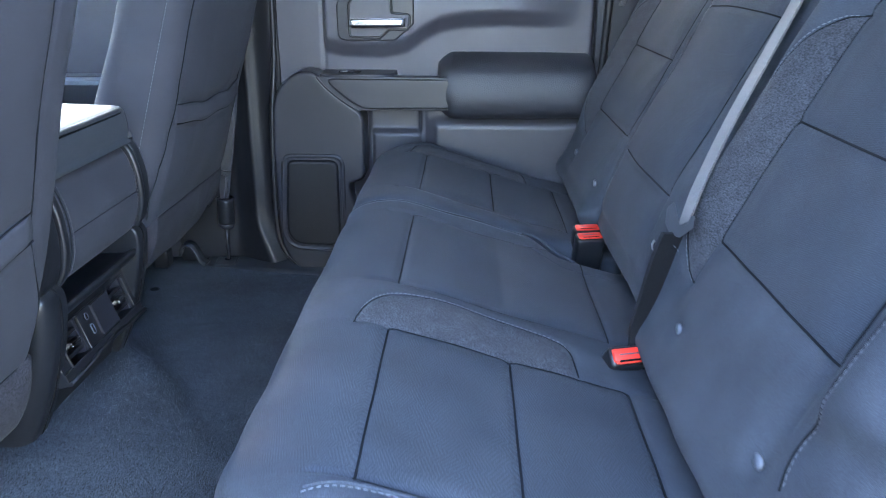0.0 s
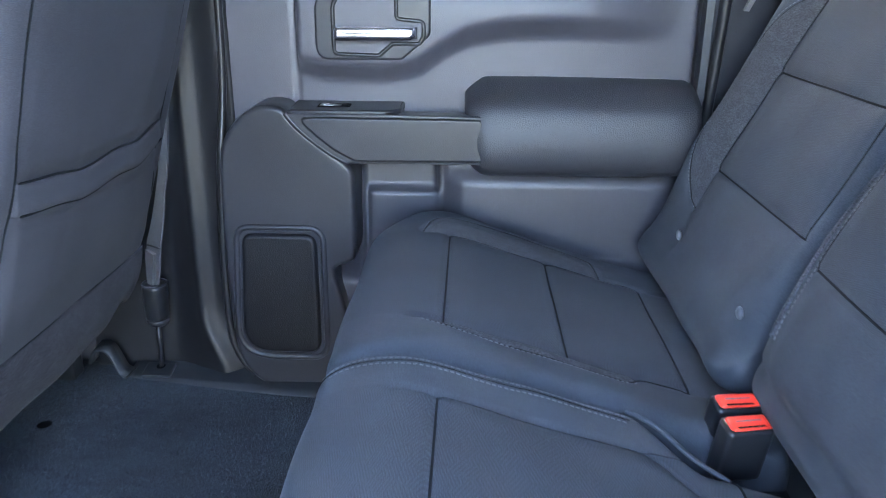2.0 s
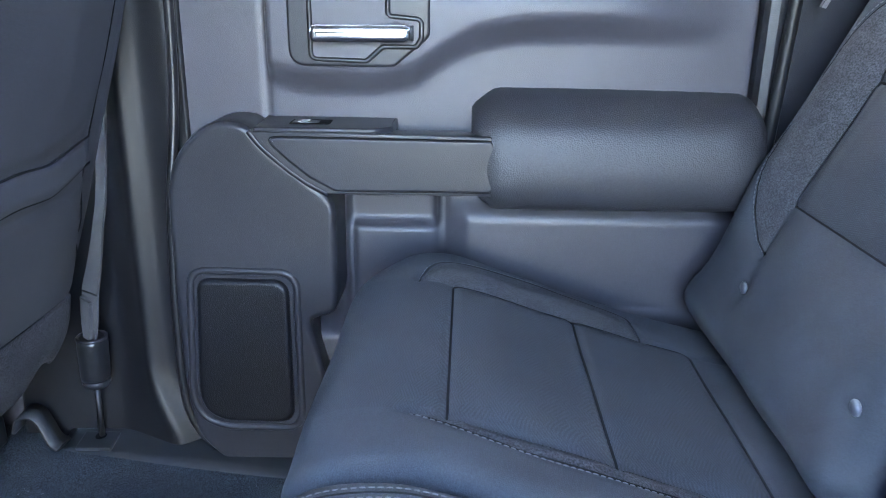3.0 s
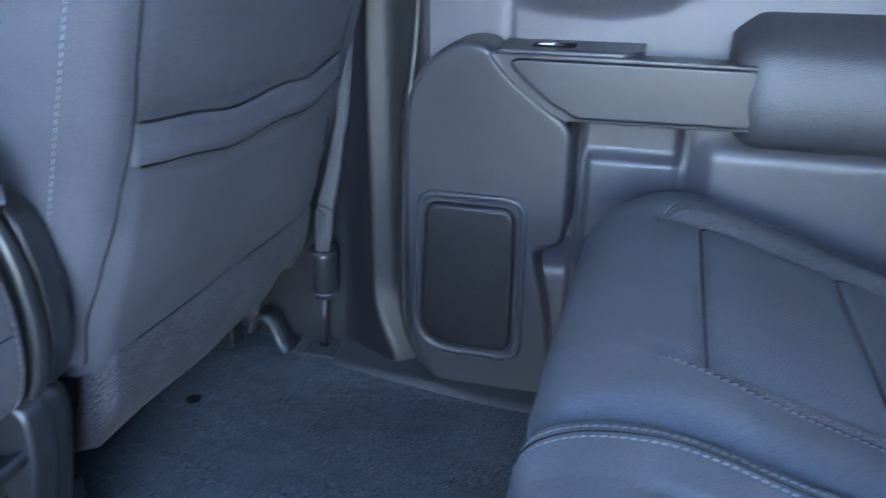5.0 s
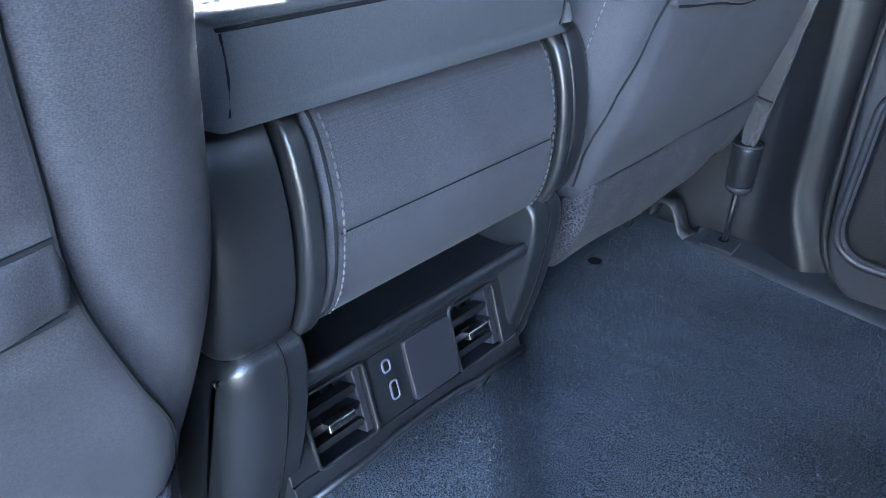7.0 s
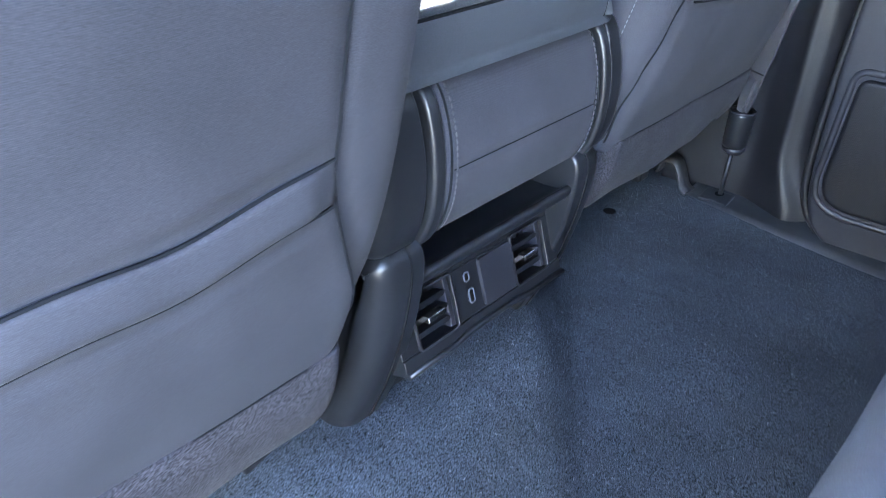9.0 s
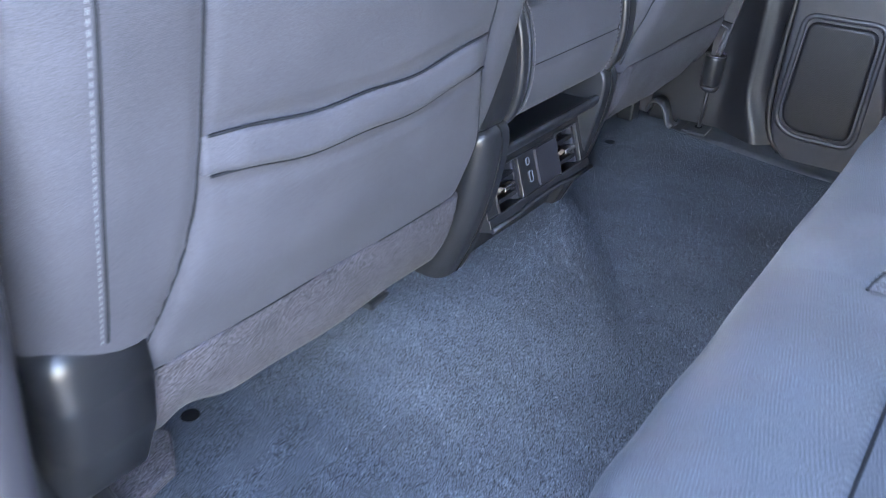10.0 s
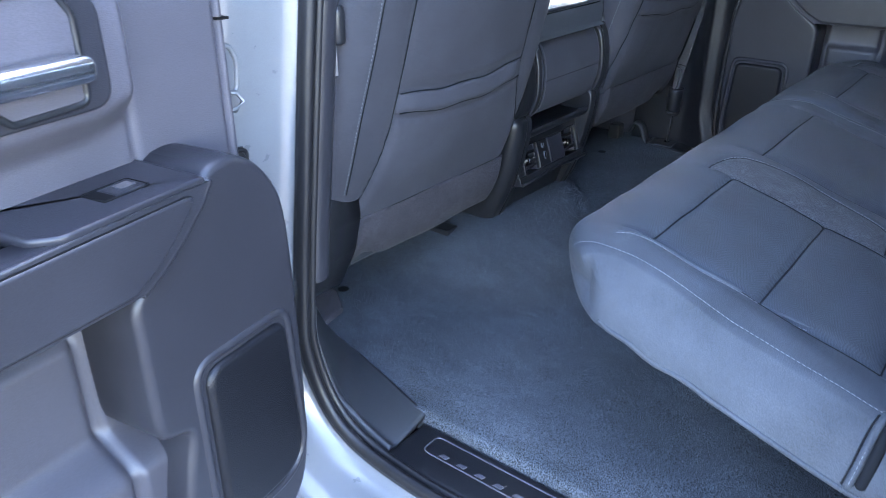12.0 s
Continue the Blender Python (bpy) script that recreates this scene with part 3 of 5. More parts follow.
sweep("seal_strip", JP3, sec, RUBBER, seal, closed_section=True)
ptrim = thing("pillar_near", "dark plastic pillar trim inside the doorway", "pillar", kind="structure")
up = JP3[np.where(JP[:, 1] > 0.22)[0]]
sweep("trim_panel", up, [(0.002, 0.414), (-0.006, 0.420), (-0.009, 0.430), (-0.008, 0.442), (-0.002, 0.452), (0.010, 0.457), (0.040, 0.458), (0.10, 0.452), (0.18, 0.43), (0.24, 0.40)], TRIM2, ptrim)
part("belt_guide", box((-0.512, 0.452, 0.566), (-0.492, 0.472, 0.620), 0.008, 3), PLASTIC2, ptrim, "", True)
part("belt_tag", ribbon([(-0.505, 0.458, 0.572), (-0.506, 0.458, 0.548), (-0.508, 0.460, 0.524)], (0.3, 1, 0), 0.006, 0.0015), STEEL, ptrim)
sillt = thing("sill_trim_near", "dark plastic sill trim and scuff plate", "trim", kind="structure")
CA = catmull([(-0.70, 0.470, 0.26), (-0.69, 0.52, 0.12), (-0.665, 0.538, 0.03), (-0.61, 0.538, 0.004), (-0.559, 0.527, 0.004), (-0.48, 0.508, 0.0), (-0.42, 0.495, -0.006), (-0.376, 0.488, -0.012)], 0.01)
SB = catmull([(-0.512, 0.398, 0.30), (-0.511, 0.392, 0.20), (-0.506, 0.386, 0.12), (-0.478, 0.388, 0.035), (-0.455, 0.392, 0.006), (-0.42, 0.394, -0.018), (-0.376, 0.396, -0.036)], 0.01)


def kick(U, W):
    out = []
    for k in range(3):
        a = np.interp(U, np.linspace(0, 1, len(SB)), SB[:, k])
        c = np.interp(U, np.linspace(0, 1, len(CA)), CA[:, k])
        out.append(a + (c - a) * W)
    bow = 0.012 * np.sin(math.pi * W) * smooth(1.0, 0.6, U)
    lip = 0.010 * np.exp(-((W - 0.06) / 0.05) ** 2)
    return out[0] - bow * 0.7, out[1] + bow * 0.2 + 0 * lip, out[2] - bow * 0.5 + lip


sheet("kick_panel", np.linspace(0, 1, 60), np.linspace(0, 1, 24), kick, SILL, sillt, thick=(0, 0, -0.01))
part("scuff_plate", box((-0.377, 0.386, -0.062), (0.47, 0.486, -0.030), 0.009, 3), PILLAR, sillt, "dark satin scuff plate", True)
ol = rounded([(-0.336, 0.430), (-0.336, 0.470), (0.36, 0.470), (0.36, 0.430)], 0.012, 5)
part("scuff_outline", tube([(a, b, -0.0302) for a, b in ol[6:] + ol[:6]], 0.0014, 6, True), TRIM, sillt)
for i in range(8):
    x = -0.306 + i * 0.034
    part("rib", prism([(x, 0.434), (x + 0.004, 0.441), (x + 0.016, 0.441), (x + 0.014, 0.434)], (-0.032, -0.0285), lambda a, b, d: (a, b, d)), TRIM, sillt)

# hinge, door check and wiring boot on the jamb
hp = rounded([(0.245, 0.530), (0.302, 0.532), (0.306, 0.570), (0.298, 0.590), (0.245, 0.590)], [0.004, 0.008, 0.014, 0.014, 0.004], 5)
hinge = part("hinge", prism(hp, (0.0, 0.007), lambda a, b, d: (-0.531 + d, a, b), 0.003), PAINT, jamb)
part("leaf_rim", tube([(-0.523, a, b) for a, b in hp], 0.0035, 8, True), PAINT, hinge, "", True)
part("hinge_loop", tube([(-0.520, 0.262, 0.536), (-0.512, 0.292, 0.534), (-0.510, 0.300, 0.522), (-0.515, 0.292, 0.511), (-0.520, 0.262, 0.511)], 0.003, 8), PAINT, hinge, "", True)
part("bolt", tube([(-0.525, 0.280, 0.570), (-0.515, 0.280, 0.570)], 0.0115, 6), PAINT, hinge)
part("bolt_washer", tube([(-0.526, 0.280, 0.570), (-0.520, 0.280, 0.570)], 0.0150, 20), PAINT, hinge)
chk = thing("door_check", "steel door check arm bolted to the jamb", "door check")
bp = rounded([(0.338, 0.210), (0.366, 0.203), (0.386, 0.219), (0.383, 0.246), (0.366, 0.243), (0.344, 0.232)], 0.006, 4)
part("bracket", prism(bp, (-0.012, 0.006), lambda a, b, d: (-0.526 + d, a, b), 0.003, 3), STEEL, chk, "blue-grey metal bracket", True)
for py, pz, pr in ((0.351, 0.221, 0.010), (0.375, 0.229, 0.0075)):
    part("stud", tube([(-0.524, py, pz), (-0.515, py, pz), (-0.512, py, pz)], [pr, pr, pr * 0.7], 16), STEEL, chk, "", True)
part("arm", ribbon([(-0.520, 0.364, 0.223), (-0.519, 0.345, 0.218), (-0.518, 0.318, 0.211), (-0.516, 0.287, 0.203), (-0.512, 0.24, 0.192)], (0, 0.2, 1), [0.010, 0.016, 0.018, 0.018, 0.018], 0.009), PLASTIC2, chk, "black coated arm")
boot = thing("wiring_boot", "black ribbed rubber wiring boot at the door hinge", "wiring boot")
part("grommet", box((-0.556, 0.274, 0.352), (-0.537, 0.322, 0.458), 0.008, 3), RUBBER, boot, "", True)
for k, d in ((1.0, -0.536), (0.72, -0.534), (0.44, -0.532)):
    gr = rounded([(0.298 - 0.021 * k, 0.358), (0.298 + 0.021 * k, 0.358), (0.298 + 0.021 * k, 0.440 + 0.014 * k), (0.298 - 0.021 * k, 0.440 + 0.014 * k)], 0.007, 5)
    part("grommet_rim", tube([(d, a, b) for a, b in gr], 0.0030, 8, True), RUBBER, boot, "", True)
bp = catmull([(-0.534, 0.286, 0.36), (-0.530, 0.284, 0.335), (-0.526, 0.280, 0.30), (-0.515, 0.268, 0.27), (-0.50, 0.245, 0.245)], 0.0016)
part("bellows", tube(bp, [0.0140 + 0.0028 * math.sin(k * 1.25) for k in range(len(bp))], 12), RUBBER, boot, "", True)

# C-pillar sides at both ends of the bench
for nm, y0, y1 in (("pillar_rear_far", 2.02, 2.10), ("pillar_rear_near", 0.36, 0.44)):
    wall(nm, (0.322 if y0 > 1 else 0.29, y0, 0.0), (0.80, y1, 1.24), TRIM2, "dark plastic rear pillar trim beside the bench", "pillar", 0.015)

# ---- rear bench ----
XF, XM, XB = -0.080, 0.067, 0.214     # the three cross seams of the cushions


def top_z(x):
    return np.interp(x, [-0.20, -0.165, -0.12, -0.08, 0.067, 0.214, 0.30], [0.29, 0.338, 0.348, 0.343, 0.298, 0.256, 0.238])


CUSH = [(-0.168, 0.262), (-0.194, 0.274), (-0.207, 0.302), (-0.198, 0.330), (-0.168, 0.346), (-0.122, 0.350), (-0.08, 0.343), (0.0, 0.319), (0.067, 0.298), (0.14, 0.277), (0.214, 0.256), (0.27, 0.243), (0.305, 0.225), (0.30, 0.165), (0.20, 0.178), (0.05, 0.224), (-0.08, 0.257)]


ARC = catmull([(-0.122, 0.0), (-0.112, 0.036), (-0.088, 0.068), (-0.045, 0.091), (0.0, 0.100), (0.07, 0.090), (0.125, 0.073), (0.146, 0.056), (0.153, 0.006)], 0.006)
SLIM = catmull([(-0.112, 0.004), (-0.06, 0.06), (0.0, 0.09), (0.08, 0.10), (0.135, 0.08), (0.150, 0.006)], 0.006)


def arc_panel(edge, out):
    """The curved edge of the side bolster beside an insert, as (x, y)."""
    return [(float(x), float(edge + out * y / 0.1)) for x, y in (ARC if out > 0 else SLIM)]


def patch(name, arc, edge, place, parent, label, lay):
    """A thin shaped panel between a straight edge and an arc: arc of (s, v) points, place(s, v) on the padded surface."""
    V, F, m = [], [], 9
    for s, v in arc:
        for k in range(m):
            V.append(lay(place(s, edge + (v - edge) * k / (m - 1)), 0.0011))
    for i in range(len(arc) - 1):
        for k in range(m - 1):
            F.append((i * m + k, i * m + k + 1, (i + 1) * m + k + 1, (i + 1) * m + k))
    return link_mesh(name, V, F, HEATHER, parent, label)


bench = thing("rear_bench", "dark blue-grey cloth rear bench with split cushions and backs", "bench seat")


def round_end(x, y, z, y_end, s):
    """Draws a front corner of a cushion back into a curve."""
    t = np.clip(1 - s * (y - y_end) / 0.17, 0, 1)
    low = np.clip((0.335 - z) / 0.07, 0, 1.2)
    x2 = x + (0.045 * t * t + 0.038 * t ** 2.5 * low) * np.clip((0.06 - x) / 0.22, 0, 1.1)
    zb = np.interp(x, [-0.17, -0.08, 0.05, 0.2, 0.3], [0.265, 0.262, 0.224, 0.178, 0.165])
    f = np.clip((z - zb) / np.maximum(0.03, top_z(x) - zb), 0, 1)
    return x2, y + s * 0.042 * f * np.clip((0.135 - s * (y - y_end)) / 0.13, 0, 1), z - 0.010 * t ** 2.5 * low * np.exp(-((x + 0.065) / 0.055) ** 2)


def cushion(label, y0, y1, seats, r0, r1, warp=None):
    """seats: rows of (inner edge a, inner edge b, crescent bulge at a, crescent bulge at b)."""
    lines, heather, ins = [], [], []
    for a, b, ca, cb, xs in seats:
        for x in xs:
            lines.append([(x, a), (x, b)])
        lines.append([(XF - 0.04, a), (0.26, a)])
        lines.append([(XF - 0.04, b), (0.26, b)])
        ins.append((a, b))
        for e, c in ((a, ca), (b, cb)):
            if c:
                arc = arc_panel(e, c)
                lines.append(arc)
                heather.append((arc, e, 1 if c > 0 else -1))

    def disp(x, y, z, nx, nz):
        up = smooth(0.2, 0.6, nz)
        o = np.zeros_like(x)
        for ln in lines:
            o -= 0.0036 * np.exp(-(seg_dist(x, y, ln) / 0.0046) ** 2)
        for a, b in ins:
            c, h = (a + b) / 2, (b - a) / 2
            o += 0.006 * np.exp(-((np.abs(y - c) - h - 0.05) / 0.035) ** 2) * smooth(0.26, 0.1, x) * smooth(-0.19, -0.08, x)
            for xa, xb in ((XF, XM), (XM, XB)):
                o += 0.004 * np.clip(1 - ((x - (xa + xb) / 2) / 0.0735) ** 2, 0, 1) * smooth(h, h - 0.03, np.abs(y - c))
        wr = 0.0016 * np.sin(31 * x + 11 * y + 3 * np.sin(9 * y)) * np.sin(17 * y - 8 * x + 2 * np.sin(13 * x))
        return o * up + wr

    def which(x, y, z, nx, nz):
        k = np.zeros(len(x))
        for a, b in ins:
            k[(y > a) & (y < b) & (x < XB) & (z > 0.25)] = 1
        return k

    th = slab("cushion", CUSH, y0, y1, r0, r1, disp, (CLOTH, INSERT), which, 0.005, bench, label, warp, d0=0.016 if y0 < 1 else 0.02, spine=[(-0.14, 0.305), (0.25, 0.215)], under=0.12, over=0.45 if y0 < 1 else 1.0, dome=0.008 if y0 < 1 else 0.0)
    lay = snapper(th, (0, 0, -1))
    for a, b, ca, cb, xs in seats:
        for x in xs:
            part("seam", tube([lay((x, y, float(top_z(x))), 0.0002) for y in np.linspace(a + 0.002, b - 0.002, 40)], 0.0015, 5), SEAM, th)
        for y in (a, b):
            part("seam", tube([lay((x, y, float(top_z(x))), 0.0) for x in np.linspace(XF, XB, 50)], 0.0014 if len(xs) > 2 else 0.0007, 5), SEAM, th)
    for arc, e, s in heather:
        patch("bolster_insert", arc, e, lambda x, y: (x, y, float(top_z(x))), th, "speckled lighter grey cloth panel", lay)
        part("seam", tube([lay((x, y, float(top_z(x))), 0.0004) for x, y in arc], 0.0016, 5), SEAM, th)
        sew([(x, y + s * 0.005, float(top_z(x))) for x, y in arc], th, 0.0009, lay)
    if y0 < 1:
        sew([(x, 0.538 + 0.012 * smooth(-0.08, -0.17, x), float(top_z(x))) for x in np.linspace(-0.168, 0.25, 95)], th, 0.0006, lay)
        fold = catmull([(-0.118, 0.582), (-0.096, 0.590), (-0.05, 0.595), (0.0, 0.597), (0.066, 0.608), (0.131, 0.618)], 0.006)
        part("fold", tube([lay((x, y, float(top_z(x))), 0.0004) for x, y in fold], [0.0030 * math.sin(math.pi * min(1, max(0.04, k / len(fold)))) ** 0.5 for k in range(len(fold))], 6), CLOTH, th, "", True)
        sew([(x, y - 0.006, float(top_z(x))) for x, y in fold], th, 0.0006, lay)
        front = catmull([(-0.206, 1.408, 0.315), (-0.198, 1.409, 0.334), (-0.168, 1.410, 0.3475), (-0.122, 1.410, 0.351), (-0.08, 1.411, 0.3435)], 0.01)
        row = [tuple(q) for q in front] + [(x, 1.411, float(top_z(x))) for x in np.linspace(-0.07, 0.115, 40)]
        lay = snapper(th)
        row = [lay(q, 0) for q in row]
        sew(row, th, 0.0007, lay)
        part("seam", tube([lay((x, y - 0.006, z), 0) for x, y, z in row], 0.0011, 5), SEAM, th)
        sew([(x, y - 0.012, z) for x, y, z in row], th, 0.0007, lay)
    # welt along the lower edge
    wl = [(-0.178, y, 0.264) for y in np.linspace(y0 + 0.09, y1 - 0.03, 30)]
    if warp:
        wl = [tuple(float(c[0]) for c in warp(np.array([x]), np.array([y]), np.array([z]))) for x, y, z in wl]
    part("welt", tube(wl, 0.0035, 6), CLOTH, th)
    return th


def notch(x, y, z):
    """The near cushion: its front corner rounded, its inner rear corner cut back round the buckles."""
    x, y, z = round_end(x, y, z, 0.485, 1)
    return x, y - 0.072 * smooth(0.115, 0.185, x) * smooth(1.22, 1.42, y), z


near = cushion("wide dark blue-grey cloth rear bench cushion with grey bolster inserts", 0.485, 1.428,
               [(0.603, 0.906, 0, 0.1, (XF, XM, XB)), (1.043, 1.36, 0, 0, (XF, XB))], 0.030, 0.026, notch)
far = cushion("narrow dark blue-grey cloth rear bench cushion beside the far door", 1.434, 1.985,
              [(1.524, 1.832, -0.022, 0.08, (XF, XM, XB))], 0.026, 0.028, lambda x, y, z: round_end(x, y, z, 1.985, -1))
# boxing seam round the open end of the near cushion
endw = catmull([(-0.172, 0.270), (-0.162, 0.268), (-0.145, 0.264), (-0.08, 0.257), (0.05, 0.224), (0.20, 0.178), (0.26, 0.166)], 0.008)
wx, wy, wz = notch(endw[:, 0], np.full(len(endw), 0.487), endw[:, 1])
part("welt", tube(list(zip(wx, wy - 0.001, wz)), 0.0038, 6), CLOTH, near, "", True)
# rear edge of the open end: a rolled hem, its stitches and a near-black cord for the shadow behind it
hug = snapper(near, (0, 1, 0))
hem = catmull([(0.229, 0.536, 0.250), (0.226, 0.515, 0.243), (0.223, 0.500, 0.228), (0.219, 0.490, 0.198), (0.216, 0.488, 0.180)], 0.005)
part("hem", tube([hug((x + 0.006, y, z), 0.001) for x, y, z in hem], 0.0048, 8), CLOTH, near, "", True)
part("seam", tube([hug((x, y, z), 0.0002) for x, y, z in hem], 0.0014, 5), SEAM, near)
sew([(x + 0.006, y, z) for x, y, z in hem], near, 0.0006, lambda p, off: hug(p, 0.0058))
part("hem_shadow", tube([hug((x + 0.017, y, z), -0.002) for x, y, z in hem], [0.003, *[0.0065] * (len(hem) - 2), 0.003], 8), SEAM, near, "near-black cord for the shadow behind the rolled hem", True)
# Near-black block below the buckles, in place of shade between the cushions.
part("buckle_gap_shade", box((0.10, 1.33, 0.06), (0.31, 1.52, 0.185), 0.01), SEAM, bench, "near-black block for the shade between the cushions")
flap = catmull([(0.118, 1.432, 0.283), (0.130, 1.418, 0.286), (0.150, 1.400, 0.281), (0.176, 1.372, 0.268), (0.21, 1.358, 0.252)], 0.005)
part("notch_piping", tube(flap, 0.0026, 6), CLOTH, bench, "", True)


# backs
def back_x(z):
    return 0.265 + 0.5 * (z - 0.35)


BACK = [(0.235, 0.285), (0.25, 0.32), (0.265, 0.35), (0.315, 0.45), (0.39, 0.60), (0.44, 0.70), (0.49, 0.80), (0.54, 0.90), (0.58, 0.94), (0.63, 0.93), (0.655, 0.88), (0.60, 0.75), (0.50, 0.55), (0.40, 0.36), (0.35, 0.27), (0.27, 0.25)]


def seat_back(label, y0, y1, seams, arcs, r0, r1, buttons, bol):
    lines = []
    for a, b, zs in seams:
        for z in zs:
            lines.append([(a, z), (b, z)])
        lines += [[(a, 0.39), (a, 0.72)], [(b, 0.39), (b, 0.72)]]
    polys = []
    for e, c in arcs:
        zz = np.linspace(0.392, 0.70, 44)
        t = (zz - 0.392) / 0.308
        arc = [(float(e + c * (4 * q * (1 - q)) ** 0.6), float(z)) for z, q in zip(zz, t)]
        lines.append(arc)
        polys.append((arc, e, 1 if c > 0 else -1))

    def disp(x, y, z, nx, nz):
        f = smooth(-0.3, -0.7, nx)
        o = np.zeros_like(x)
        for ln in lines:
            o -= 0.0036 * np.exp(-(seg_dist(y, z, ln) / 0.0046) ** 2)
        for c, w, h in bol:
            o += h * np.exp(-((y - c) / w) ** 2) * smooth(0.33, 0.48, z)
        for a, b, zs in seams:
            o += 0.006 * smooth(0, 0.04, y - a) * smooth(0, 0.04, b - y) * np.abs(np.sin((z - 0.445) / 0.142 * math.pi)) * (z > 0.3)
        for by, bz in buttons:
            o -= 0.006 * np.exp(-(np.hypot(y - by, (z - bz) * 1.1) / 0.020) ** 2)
        if y0 < 0.6:
            o += 0.016 * smooth(0.612, 0.575, y) * smooth(0.398, 0.425, z + 0.25 * (y - 0.6))
        wr = 0.0018 * np.sin(27 * z + 9 * y + 3 * np.sin(8 * y)) * np.sin(15 * y - 10 * z + 2 * np.sin(12 * z))
        return o * f + wr

    def which(x, y, z, nx, nz):
        k = np.zeros(len(x))
        for a, b, zs in seams:
            k[(y > a) & (y < b) & (z > min(zs)) & (z < max(zs)) & (nx < -0.4)] = 1
        return k

    th = slab("backrest", [(x + (0.030 if z < 0.3 else 0.018 if z < 0.33 else 0.006 if z < 0.36 else 0) * (1 < y0 < 1.2) * (x < 0.3), z) for x, z in BACK], y0, y1, r0, r1, disp, (CLOTH, INSERT), which, 0.006, bench, label, spine=[(0.31, 0.33), (0.60, 0.89)])
    lay = snapper(th, (0.894, 0, -0.447))
    for a, b, zs in seams:
        for z in zs:
            part("seam", tube([lay((back_x(z), y, z), 0.0002) for y in np.linspace(a, b, 40)], 0.0015, 5), SEAM, th)
        for y in (a, b):
            part("seam", tube([lay((back_x(z), y, z), 0.0) for z in np.linspace(min(zs), max(zs), 50)], 0.0014, 5), SEAM, th)
    for arc, e, s in polys:
        patch("bolster_insert", [(z, y) for y, z in arc], e, lambda z, y: (float(back_x(z)), y, z), th, "speckled lighter grey cloth panel", lay)
        part("seam", tube([lay((float(back_x(z)), y, z), 0.0004) for y, z in arc], 0.0016, 5), SEAM, th)
        sew([(float(back_x(z)), y + s * 0.005, z) for y, z in arc], th, 0.0009, lay)
    if 1 < y0 < 1.2:
        edge = catmull([(1.470, 0.36), (1.478, 0.40), (1.482, 0.46), (1.480, 0.58), (1.470, 0.68), (1.440, 0.73)], 0.008)
        part("fold", tube([lay((float(back_x(z)), y, z), 0.0004) for y, z in edge], 0.0035, 6), HEATHER, th, "", True)
        sew([(float(back_x(z)), y - 0.010, z) for y, z in edge], th, 0.001, lay)
        part("seam", tube([lay((float(back_x(z)), y + 0.0035, z), 0.0004) for y, z in edge], 0.0014, 5), SEAM, th)
    if y0 < 0.6:
        edge = catmull([(0.570, 0.52), (0.572, 0.477), (0.577, 0.440), (0.588, 0.418), (0.598, 0.392), (0.596, 0.370), (0.585, 0.352)], 0.006)
        part("seam", tube([lay((float(back_x(z)), y + 0.004, z), 0.0) for y, z in edge], 0.0014, 5), SEAM, th)
        sew([(float(back_x(z)), y, z) for y, z in edge], th, 0.0006, lay)
    for by, bz in buttons:
        bm = bmesh.new()
        bmesh.ops.create_uvsphere(bm, u_segments=14, v_segments=8, radius=0.0078)
        bm.transform(Matrix.Translation((back_x(bz) - 0.001, by, bz)) @ Matrix.Diagonal((0.5, 1, 1, 1)))
        part("button", bm, BUTTON, th, "small round grey plastic button", True)
    return th


seat_back("dark blue-grey cloth rear seat back with a grey bolster strip", 0.475, 1.06, [(0.630, 0.934, (0.445, 0.587, 0.72))], [(0.934, 0.09)], 0.05, 0.045,
          [(0.632, 0.350), (0.892, 0.349)], [(0.55, 0.045, 0.020), (1.0, 0.05, 0.026)])
seat_back("dark blue-grey cloth middle rear seat back", 1.064, 1.502, [(1.150, 1.470, (0.437, 0.685))], [], 0.05, 0.04, [], [(1.30, 0.15, 0.018)])
seat_back("dark blue-grey cloth rear seat back beside the far door", 1.506, 1.985, [(1.530, 1.832, (0.450, 0.592, 0.72))], [(1.832, 0.085)], 0.04, 0.05,
          [(1.542, 0.352), (1.82, 0.352)], [(1.90, 0.05, 0.028), (1.50, 0.03, 0.008)])

# ---- front seats ----
FB = [(-0.606, 0.232), (-0.586, 0.247), (-0.552, 0.345), (-0.515, 0.46), (-0.470, 0.60), (-0.425, 0.74), (-0.396, 0.86), (-0.380, 0.96), (-0.398, 1.02), (-0.455, 1.02), (-0.510, 0.94), (-0.55, 0.80), (-0.62, 0.58), (-0.70, 0.38), (-0.72, 0.27), (-0.66, 0.228)]


def fx(z):
    return np.interp(z, [0.14, 0.215, 0.245, 0.345, 0.46, 0.60, 0.74, 0.86], [-0.63, -0.600, -0.586, -0.552, -0.515, -0.470, -0.425, -0.400])


